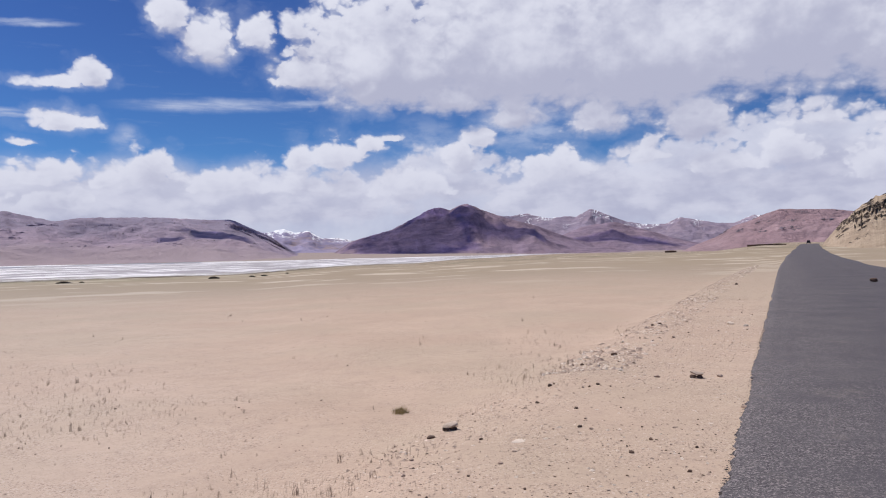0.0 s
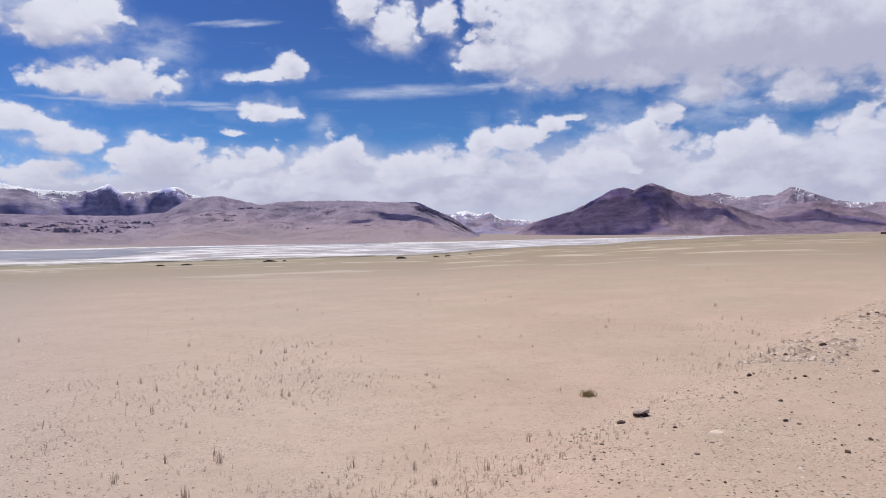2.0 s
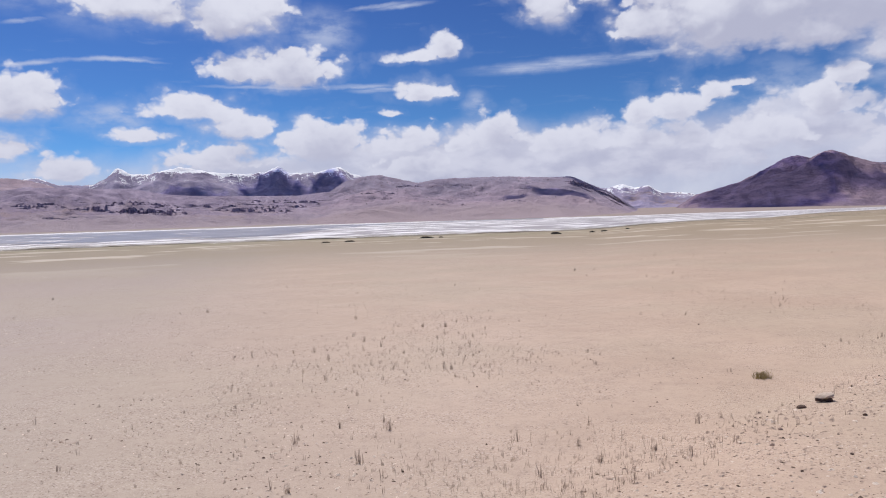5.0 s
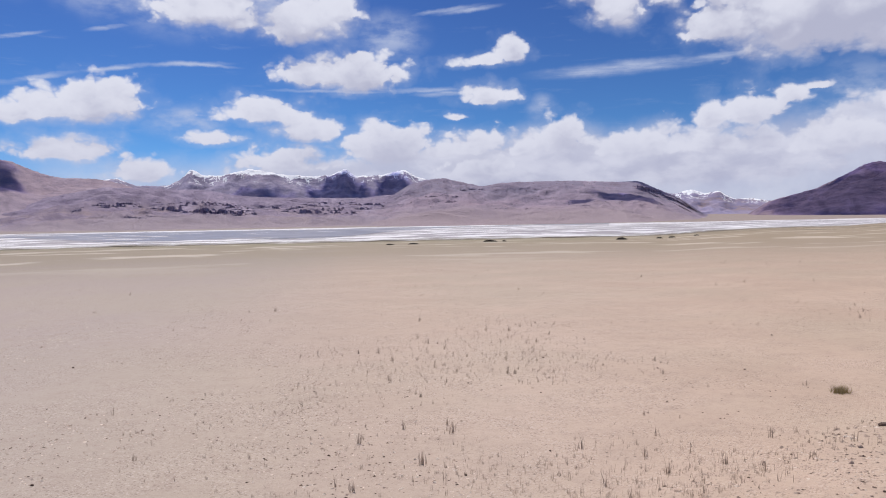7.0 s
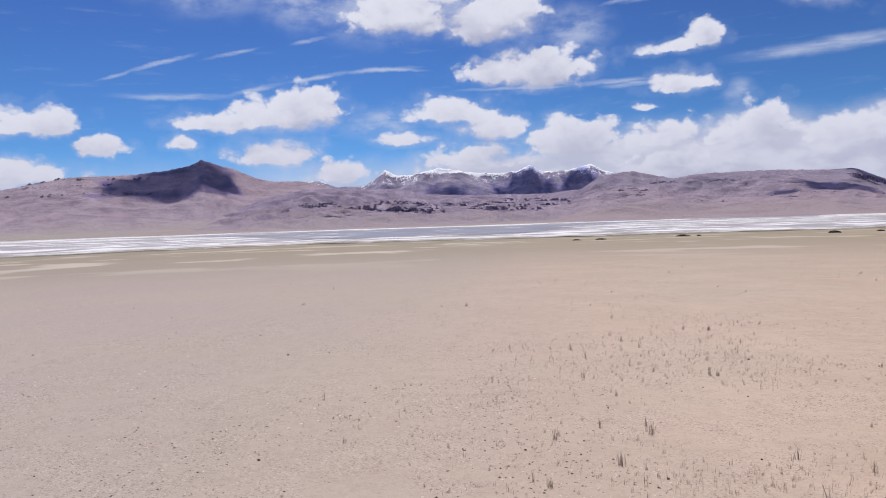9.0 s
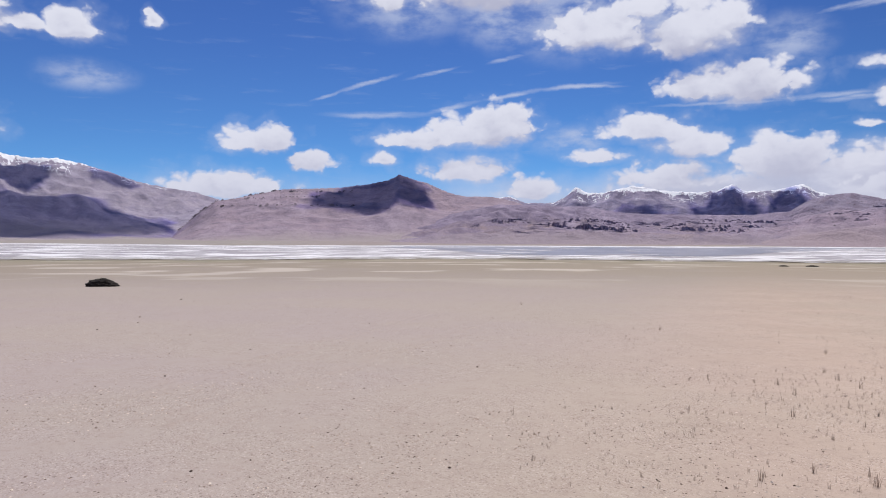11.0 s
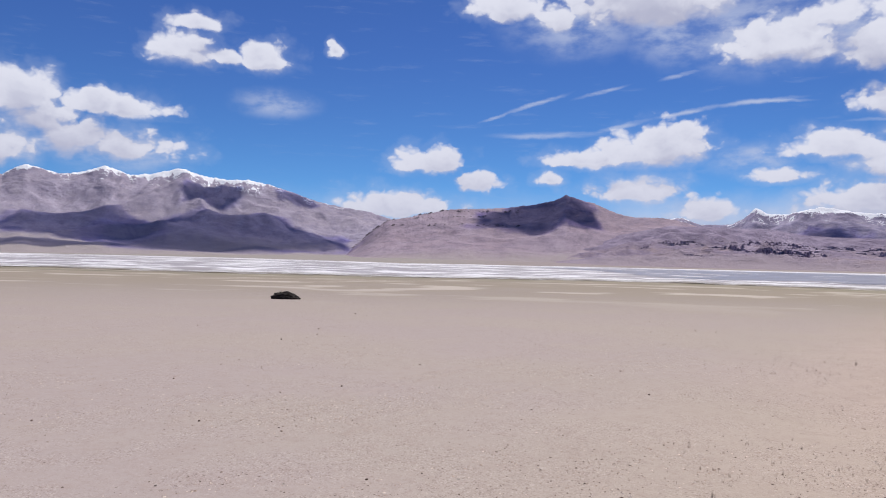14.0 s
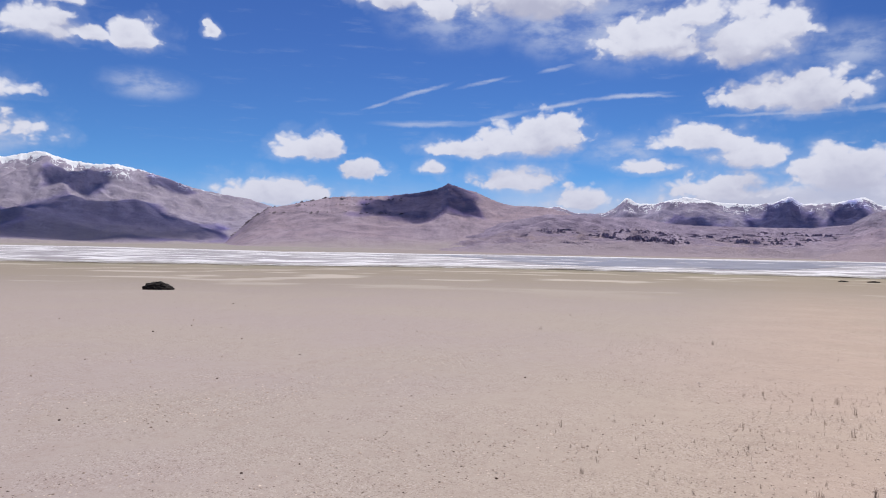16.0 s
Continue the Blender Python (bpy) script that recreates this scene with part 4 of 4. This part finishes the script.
TUFTS = [tuft_shape(i + 70, n) for i, n in enumerate((2, 3, 5, 7, 4))]
spots = []
for _ in range(6500):
    p = grass_place(rng)
    spots.append((p.x, p.y, p.z - 0.005, rng.uniform(0.02, 0.062), 1.0, rng.uniform(0, 6.28)))
for _ in range(420):
    p = stand(*beside(rng, 2.15, 2.95, 3.5, 42))
    if noise.noise((p.x * 0.8, p.y * 0.8, 6.0)) > rng.uniform(-0.2, 0.35):
        spots.append((p.x, p.y, p.z - 0.005, rng.uniform(0.03, 0.08), 1.0, rng.uniform(0, 6.28)))
scatter("dry_grass", STRAW, TUFTS, spots, "sparse thin dry grass stalks on the plain", "grass")

tuft_meshes = []
for i in range(5):
    v, f = tuft_shape(i + 90, 6 + 2 * i)
    mesh = bpy.data.meshes.new("grass_tuft")
    mesh.from_pydata(v.tolist(), [], f)
    mesh.materials.append(STRAW)
    tuft_meshes.append(mesh)
for _ in range(140):
    p = grass_place(rng)
    ob = new("grass_tuft", rng.choice(tuft_meshes))
    ob.matrix_world = Matrix.Translation(p - Vector((0, 0, 0.004))) @ Matrix.Rotation(rng.uniform(0, 6.28), 4, "Z") @ Matrix.Scale(rng.uniform(0.06, 0.115), 4)
    tagged(ob, "dry straw-coloured grass tuft in the sand", "grass tuft", "grass tufts")


def cushion(bearing, away, wide):
    """A low cushion of yellowish green straw round a dark heart."""
    base = new("cushion_plant")
    base.matrix_world = Matrix.Translation(stand(bearing, away))
    bm = rock_bmesh(200, (1.0, 0.8, 0.5))
    bmesh.ops.scale(bm, vec=(wide * 0.3, wide * 0.3, wide * 0.2), verts=bm.verts)
    part("cushion", bm, TWIGS, base, "dark matted heart of the plant")
    r, bm = random.Random(5), bmesh.new()
    for _ in range(90):
        a, tall = r.uniform(0, 6.28), r.uniform(0.3, 0.6) * wide
        x, y = r.gauss(0, 0.25) * wide, r.gauss(0, 0.25) * wide
        q = [bm.verts.new((x + o * 0.004, y + o * 0.003, 0)) for o in (-1, 1)] + [bm.verts.new((x + math.cos(a) * tall * 0.6, y + math.sin(a) * tall * 0.6, tall))]
        bm.faces.new(q)
    tagged(part("blades", bm, GREEN_STRAW, base, "yellowish green blades"), kind="stuff")
    return tagged(base, "small yellowish green cushion plant in the sand", "plant")


cushion(3.48, 8.58, 0.15)


def brush_mound(bearing, away, wide, tall):
    """A low dark mound of matted shrub."""
    base = new("dark_shrub")
    base.matrix_world = Matrix.Translation(stand(bearing, away)) @ Matrix.Rotation(radians(bearing), 4, "Z")
    bm = bmesh.new()
    bmesh.ops.create_icosphere(bm, subdivisions=4, radius=1.0)
    for v in bm.verts:
        n = v.co.copy()
        lump = 1 + 0.22 * noise.fractal(n * 2.6 + Vector((bearing, 0, 0)), 0.8, 2.0, 4)
        v.co = Vector((n.x * wide / 2 * lump, n.y * wide * 0.32 * lump, max(n.z, -0.1) * tall * lump * (1 - 0.25 * n.x)))
    part("matted_stems", bm, TWIGS, base)
    r, bm = random.Random(int(bearing * 10)), bmesh.new()
    for _ in range(520):
        a, e = r.uniform(0, 6.28), r.uniform(0.05, 1.5)
        n = Vector((math.cos(a) * math.cos(e), math.sin(a) * math.cos(e), math.sin(e)))
        root = Vector((n.x * wide / 2, n.y * wide * 0.32, n.z * tall * (1 - 0.25 * n.x))) * 0.9
        tip = root + (n + Vector((r.gauss(0, 0.5), r.gauss(0, 0.5), r.uniform(-0.1, 0.5)))).normalized() * wide * r.uniform(0.04, 0.10)
        side = n.cross(Vector((r.gauss(0, 1), r.gauss(0, 1), 1))).normalized() * wide * 0.008
        bm.faces.new([bm.verts.new(root - side), bm.verts.new(root + side), bm.verts.new(tip)])
    tagged(part("twigs", bm, TWIGS, base), kind="stuff")
    return base


tagged(brush_mound(83.95, 45.6, 1.6, 0.40), "black-brown low shaggy shrub mound on the plain", "shrub")
for bearing, away, wide, tall in ((34.7, 150, 1.6, 0.20), (32.9, 150, 2.2, 0.20), (27.0, 180, 3.2, 0.28), (25.9, 183, 1.1, 0.22), (17.1, 185, 2.5, 0.45), (14.4, 195, 1.5, 0.30), (13.5, 197, 1.8, 0.26), (11.8, 205, 1.2, 0.22)):
    tagged(brush_mound(bearing, away, wide, tall), "dark low shrub patch near the lake shore", "shrub", "shrubs by the shore")


def low_building(bearing, away, wide, tall):
    """A long low stone enclosure with a flat earth roof, far off."""
    base = new("stone_enclosure")
    spot = stand(bearing, away)
    base.matrix_world = Matrix.Translation(spot) @ Matrix.Rotation(radians(bearing), 4, "Z")

    def slab(x0, x1, y0, y1, z0, z1):
        bm = bmesh.new()
        bmesh.ops.create_cube(bm, size=1.0)
        for v in bm.verts:
            v.co = Vector((x0 + (v.co.x + 0.5) * (x1 - x0), y0 + (v.co.y + 0.5) * (y1 - y0), z0 + (v.co.z + 0.5) * (z1 - z0)))
        bmesh.ops.bevel(bm, geom=bm.edges[:], offset=0.08, segments=1, affect="EDGES")
        return bm

    h, k = wide / 2, 3.0
    part("wall", slab(-h, h, -k, -k + 0.6, -1.0, tall), DARK_STONE, base)
    part("wall", slab(-h, h, k - 0.6, k, -1.0, tall), DARK_STONE, base)
    part("wall", slab(-h, -h + 0.6, -k + 0.6, k - 0.6, -1.0, tall), DARK_STONE, base)
    part("wall", slab(h - 0.6, h, -k + 0.6, k - 0.6, -1.0, tall), DARK_STONE, base)
    part("roof", slab(-h * 0.5, h * 0.6, -k - 0.2, k + 0.2, tall + 0.002, tall + 0.35), STONE, base)
    return tagged(base, "long low dark stone enclosure on the plain", "building", "stone enclosures")


low_building(-23.4, 640, 26, 0.9)
low_building(-24.0, 520, 14, 0.7)
low_building(-17.0, 700, 10, 1.6)


# ---- crags on the hill sides ----
def crag_spots(rng, name, b0, b1, z0, z1, count, small, big, layers, clump=1.1):
    """Spots on a slope between two bearings and heights, gathered in level layers and clumps."""
    bearings, pts = SLOPES[name]
    inside = np.where((bearings >= b0) & (bearings <= b1))[0]
    out = []
    for _ in range(count * 60):
        if len(out) >= count:
            break
        j = int(rng.choice(inside))
        column = pts[:, j]
        layer = rng.choice(layers)
        z = z0 + (z1 - z0) * layer + rng.gauss(0, 0.03) * (z1 - z0) + 0.08 * (z1 - z0) * noise.noise((bearings[j] * 0.5, layer * 9, 1.0))
        i = int(np.argmin(np.abs(column[:, 2] - z)))
        if noise.noise((bearings[j] * clump, z * 0.08, 4.0)) < rng.uniform(-0.25, 0.35):
            continue
        size = small * (big / small) ** (rng.random() ** 1.6)
        out.append((*column[i][:2], column[i][2] - size * 0.12, size, rng.uniform(0.6, 1.1), rng.uniform(0, 6.28)))
    return out


CRAG_ROCK = stone_material("crag_rock", (0.25, 0.20, 0.23), (0.17, 0.14, 0.165), 0.3)


def cliff_rows(name, runs, label, mat):
    """Broken ledges of upright rock along a hill side. runs: bearing and height in degrees of both ends as seen from the
    road, the rock's height in metres, how much of the ledge is bare rock."""
    bearings, pts = SLOPES[name]
    away = np.hypot(pts[:, :, 0], pts[:, :, 1])
    rise = np.degrees(np.arctan2(pts[:, :, 2] - EYE, away))
    verts, faces = [], []
    more = [(b0 - 0.3, e0 + 0.17, b1 + 0.2, e1 + 0.15, h * 0.55, share - 0.1) for b0, e0, b1, e1, h, share in runs] + [(b0 - 0.1, e0 - 0.11, b1 + 0.4, e1 - 0.10, h * 0.45, share - 0.2) for b0, e0, b1, e1, h, share in runs]
    for k, (b0, e0, b1, e1, tall, share) in enumerate(runs + more):
        last = None
        for b in np.arange(b0, b1, -0.035):
            u = (b0 - b) / (b0 - b1)
            e = e0 + (e1 - e0) * u + 0.09 * noise.noise((b * 0.8, k * 3.1, 3.0)) + 0.035 * noise.noise((b * 5.5, k * 1.7, 4.0))
            bare = share - 0.42 + 1.0 * noise.noise((b * 1.1, k * 2.3, 8.0)) + 0.9 * noise.noise((b * 4.7, k * 5.3, 1.0))
            bare = min(max(bare * 1.6, 0.0), 1.0) * min(1.0, 6 * u, 6 * (1 - u))
            j = int(np.argmin(np.abs(bearings - b)))
            i = int(np.argmax(rise[:, j] >= e))
            if i < 2 or bare <= 0.02:
                last = None
                continue
            f = (e - rise[i - 1, j]) / max(rise[i, j] - rise[i - 1, j], 1e-4)
            d = away[i - 1, j] + (away[i, j] - away[i - 1, j]) * f
            z = pts[i - 1, j, 2] + (pts[i, j, 2] - pts[i - 1, j, 2]) * f
            h = tall * bare * (0.6 + 0.3 * noise.noise((b * 6, k, 2.0)) + 0.14 * noise.noise((b * 20, k, 5.0)))
            a, out = radians(b), 2.5 * noise.noise((b * 7, k, 9.0)) + 1.5 * noise.noise((b * 22, k, 6.0))
            here = len(verts)
            for push, up in ((out - 2.0, -3.0), (out + 0.15 * h, 0.55 * h), (out + 0.25 * h, h), (out + 3.0 * h + 8, 0.9 * h)):
                verts.append((-math.sin(a) * (d + push), math.cos(a) * (d + push), z + up))
            if last is not None:
                faces += [(last + q, here + q, here + q + 1, last + q + 1) for q in range(3)]
            last = here
    mesh = bpy.data.meshes.new("cliffs")
    mesh.from_pydata(verts, [], faces)
    mesh.materials.append(mat)
    return tagged(new("cliffs", mesh), label, "rock", kind="stuff")


def ledge_material():
    """Dark mauve rock with upright cracks."""
    m, t, s, p = material("ledge_rock", 0.95, 0.1)
    crack = t.noise(t.vec("MULTIPLY", p, (0.22, 0.22, 0.04)), 1.0, 4, 0.6)
    c = t.mix(t.span(crack, 0.38, 0.62), (0.46, 0.375, 0.44), (0.22, 0.175, 0.225))
    t.put(s.inputs["Base Color"], c)
    relief(t, s, crack, 0.6, 3.0)
    return m


LEDGE_ROCK = ledge_material()
cliff_rows("banded_hill", [(55.8, 1.55, 52.4, 1.45, 13, 0.75), (52.4, 1.35, 43.8, 0.68, 14, 0.75), (50.0, 1.05, 44.5, 0.85, 11, 0.7), (50.8, 1.65, 45.6, 1.45, 11, 0.55), (47.5, 1.30, 40.5, 1.22, 9, 0.6), (43.0, 1.02, 36.6, 0.74, 12, 0.65), (41.5, 1.50, 33.4, 1.35, 10, 0.6), (40.5, 1.15, 35.6, 1.05, 10, 0.55), (52.0, 1.75, 47.0, 1.70, 6, 0.4), (54.0, 0.75, 51.5, 0.72, 5, 0.4), (57.2, 1.2, 55.9, 1.3, 6, 0.5)], "bands of dark broken cliffs across the hillside", LEDGE_ROCK)
cliff_rows("long_hill", [(33.5, 2.05, 28.8, 1.85, 6, 0.5), (31.5, 1.55, 27.5, 1.60, 5, 0.35), (30.0, 2.4, 22.5, 2.35, 6, 0.45), (27.0, 1.0, 23.5, 0.85, 4, 0.4), (20.6, 1.15, 19.2, 1.0, 4, 0.6), (16.4, 2.45, 13.8, 1.62, 12, 1.3), (14.2, 1.70, 11.6, 0.40, 10, 1.3)], "dark rock steps on the long hill", LEDGE_ROCK)
scatter("hill_crags", CRAG_ROCK, PEBBLES, crag_spots(rng, "long_hill", 12.5, 34, 30, 118, 420, 2.5, 8, (0.1, 0.3, 0.5, 0.62, 0.75, 0.88, 0.97), 0.9), "small dark crags on the long hill", "rock")
scatter("summit_crags", CRAG_ROCK, PEBBLES, crag_spots(rng, "brown_ridge", 66, 80, 110, 185, 130, 8, 26, (0.1, 0.5, 0.9), 0.8), "dark crags below the brown crest", "rock")
TAN_ROCK = stone_material("tan_rock", (0.16, 0.122, 0.095), (0.085, 0.066, 0.054), 0.3)
def crest_spots(rng, name, b0, b1, v0, v1, count, small, big):
    """Spots on the upper part of a slope, in rows just under its crest."""
    bearings, pts = SLOPES[name]
    inside = np.where((bearings >= b0) & (bearings <= b1))[0]
    out = []
    while len(out) < count:
        j, v = int(rng.choice(inside)), v0 + (v1 - v0) * rng.random() ** 0.6
        if noise.noise((bearings[j] * 1.3, v * 14, 2.0)) < rng.uniform(-0.3, 0.3):
            continue
        x, y, z = pts[int(v * (len(pts) - 1)), j]
        size = small * (big / small) ** (rng.random() ** 1.6)
        out.append((x, y, z - 0.15 * size, size, rng.uniform(0.5, 0.9), rng.uniform(0, 6.28)))
    return out


cliff_rows("roadside_hill", [(-28.0, 1.50, -31.8, 3.35, 1.5, 0.85), (-28.3, 1.40, -31.8, 3.0, 1.2, 0.7), (-28.6, 1.25, -31.8, 2.65, 0.9, 0.5)], "tan rock ledges under the crest of the roadside hill", TAN_ROCK)
scatter("roadside_crags", TAN_ROCK, PEBBLES, crest_spots(rng, "roadside_hill", -34, -27.9, 0.84, 1.0, 1700, 0.4, 2.6) + crest_spots(rng, "roadside_hill", -34, -28.4, 0.74, 0.78, 160, 0.4, 1.8), "brown rocks on the tan roadside hill", "rock")
scatter("reddish_crags", CRAG_ROCK, PEBBLES, crag_spots(rng, "reddish_hill", -28, -19, 20, 66, 150, 3, 10, (0.2, 0.5, 0.9), 0.9), "dark rocks on the reddish hill", "rock")


# ---- a car far off on the road ----
def far_car(along):
    bend = 13 * (max(along - 50, 0) / 450) ** 1.5
    c = 1.6 + bend
    x, y = ROAD_X * along + ROAD_Y * c, ROAD_Y * along - ROAD_X * c
    base = new("car")
    base.matrix_world = Matrix.Translation((x, y, float(ground_height(x, y)) + 0.055 + 0.0006 * (along - 30))) @ Matrix.Rotation(radians(ROAD_BEARING), 4, "Z")

    def block(x0, x1, y0, y1, z0, z1, taper=1.0, bevel=0.08):
        bm = bmesh.new()
        bmesh.ops.create_cube(bm, size=1.0)
        for v in bm.verts:
            k = taper if v.co.z > 0 else 1.0
            v.co = Vector(((x0 + x1) / 2 + v.co.x * (x1 - x0) * k, (y0 + y1) / 2 + v.co.y * (y1 - y0) * k, (z0 + z1) / 2 + v.co.z * (z1 - z0)))
        bmesh.ops.bevel(bm, geom=bm.edges[:], offset=bevel, segments=2, affect="EDGES")
        return bm

    part("body", block(-0.9, 0.9, -2.1, 2.1, 0.35, 1.05), CAR_PAINT, base)
    part("cabin", block(-0.82, 0.82, -1.9, 0.8, 1.052, 1.8, 0.86), CAR_GLASS, base, "dark tinted cabin windows")
    part("roof", block(-0.68, 0.68, -1.6, 0.5, 1.802, 1.86, 1.0, 0.02), CAR_PAINT, base)
    for sx in (-0.8, 0.8):
        for sy in (-1.35, 1.35):
            bm = bmesh.new()
            bmesh.ops.create_cone(bm, cap_ends=True, segments=20, radius1=0.36, radius2=0.36, depth=0.22, matrix=Matrix.Translation((sx, sy, 0.36)) @ Matrix.Rotation(radians(90), 4, "Y"))
            part("wheel", bm, TWIGS, base, "black rubber tyre")
    return tagged(base, "small dark car standing far off on the road", "car")


CAR_PAINT = plain_material("dark_paint", (0.035, 0.035, 0.045), (0.05, 0.05, 0.06), 3.0, 0.35)
CAR_GLASS = plain_material("tinted_glass", (0.02, 0.022, 0.026), (0.03, 0.03, 0.035), 3.0, 0.1)
far_car(430)


# ---- two pale slabs, each over added dark stones that stand in for shade beneath ----
def slab_stone(bearing, away, size, tilt, turn, seed):
    spot = stand(bearing, away)
    facing = Matrix.Rotation(radians(bearing), 4, "Z")
    top = part("slab_stone", rock_bmesh(seed, (1.0, 0.75, 0.26)), SLAB_STONE)
    top.matrix_world = Matrix.Translation(spot + Vector((0, 0, 0.33 * size))) @ facing @ Matrix.Rotation(radians(turn), 4, "Y") @ Matrix.Rotation(radians(-tilt), 4, "X") @ Matrix.Scale(size, 4)
    tagged(top, "pale flat stone over added dark stones that stand in for its shade", "stone")
    for k, dx in enumerate((-0.22, 0.2)):
        shade_prop = part("prop_stone", rock_bmesh(seed + k + 1, (1.0, 0.8, 0.7)), DARK_STONE)
        shade_prop.matrix_world = Matrix.Translation(spot + facing @ Vector((dx * size, -0.05 * size, 0.09 * size))) @ facing @ Matrix.Scale(size * 0.52, 4)
        tagged(shade_prop, "dark stone added to stand in for the shade under a slab", "stone")


slab_stone(-0.31, 7.15, 0.165, -8, -12, 301)
slab_stone(-18.63, 9.75, 0.18, -10, 8, 311)


# ---- a pair of shallow wheel tracks across the sand ----
def wheel_track(x0, y0, x1, y1):
    n = 260
    along = Vector((x1 - x0, y1 - y0)).normalized()
    rows = []
    for i in range(n):
        u = i / (n - 1)
        cx, cy = x0 + (x1 - x0) * u, y0 + (y1 - y0) * u
        sway = 0.12 * noise.noise((u * 5, x0, 0))
        fade = float(glide(0, 0.15, u) * glide(1, 0.8, u))
        line = []
        for off, h in ((-0.26, -0.012), (-0.15, 0.024), (-0.07, 0.005), (0.07, 0.005), (0.15, 0.026), (0.26, -0.012)):
            x, y = cx - along.y * (off + sway), cy + along.x * (off + sway)
            rise = h * fade * (1 + 0.6 * noise.noise((x * 5, y * 5, off))) - 0.012 * (1 - fade)
            line.append((x, y, float(ground_height(x, y)) + rise))
        rows.append(line)
    ob = sheet("wheel_track", np.array(rows), SOIL)
    return tagged(ob, "shallow wheel track pressed into the sand", "wheel track", "wheel tracks", "structure")


wheel_track(-7.2, 0.2, -16.5, 11.2)
wheel_track(-8.8, 0.1, -20.5, 12.2)
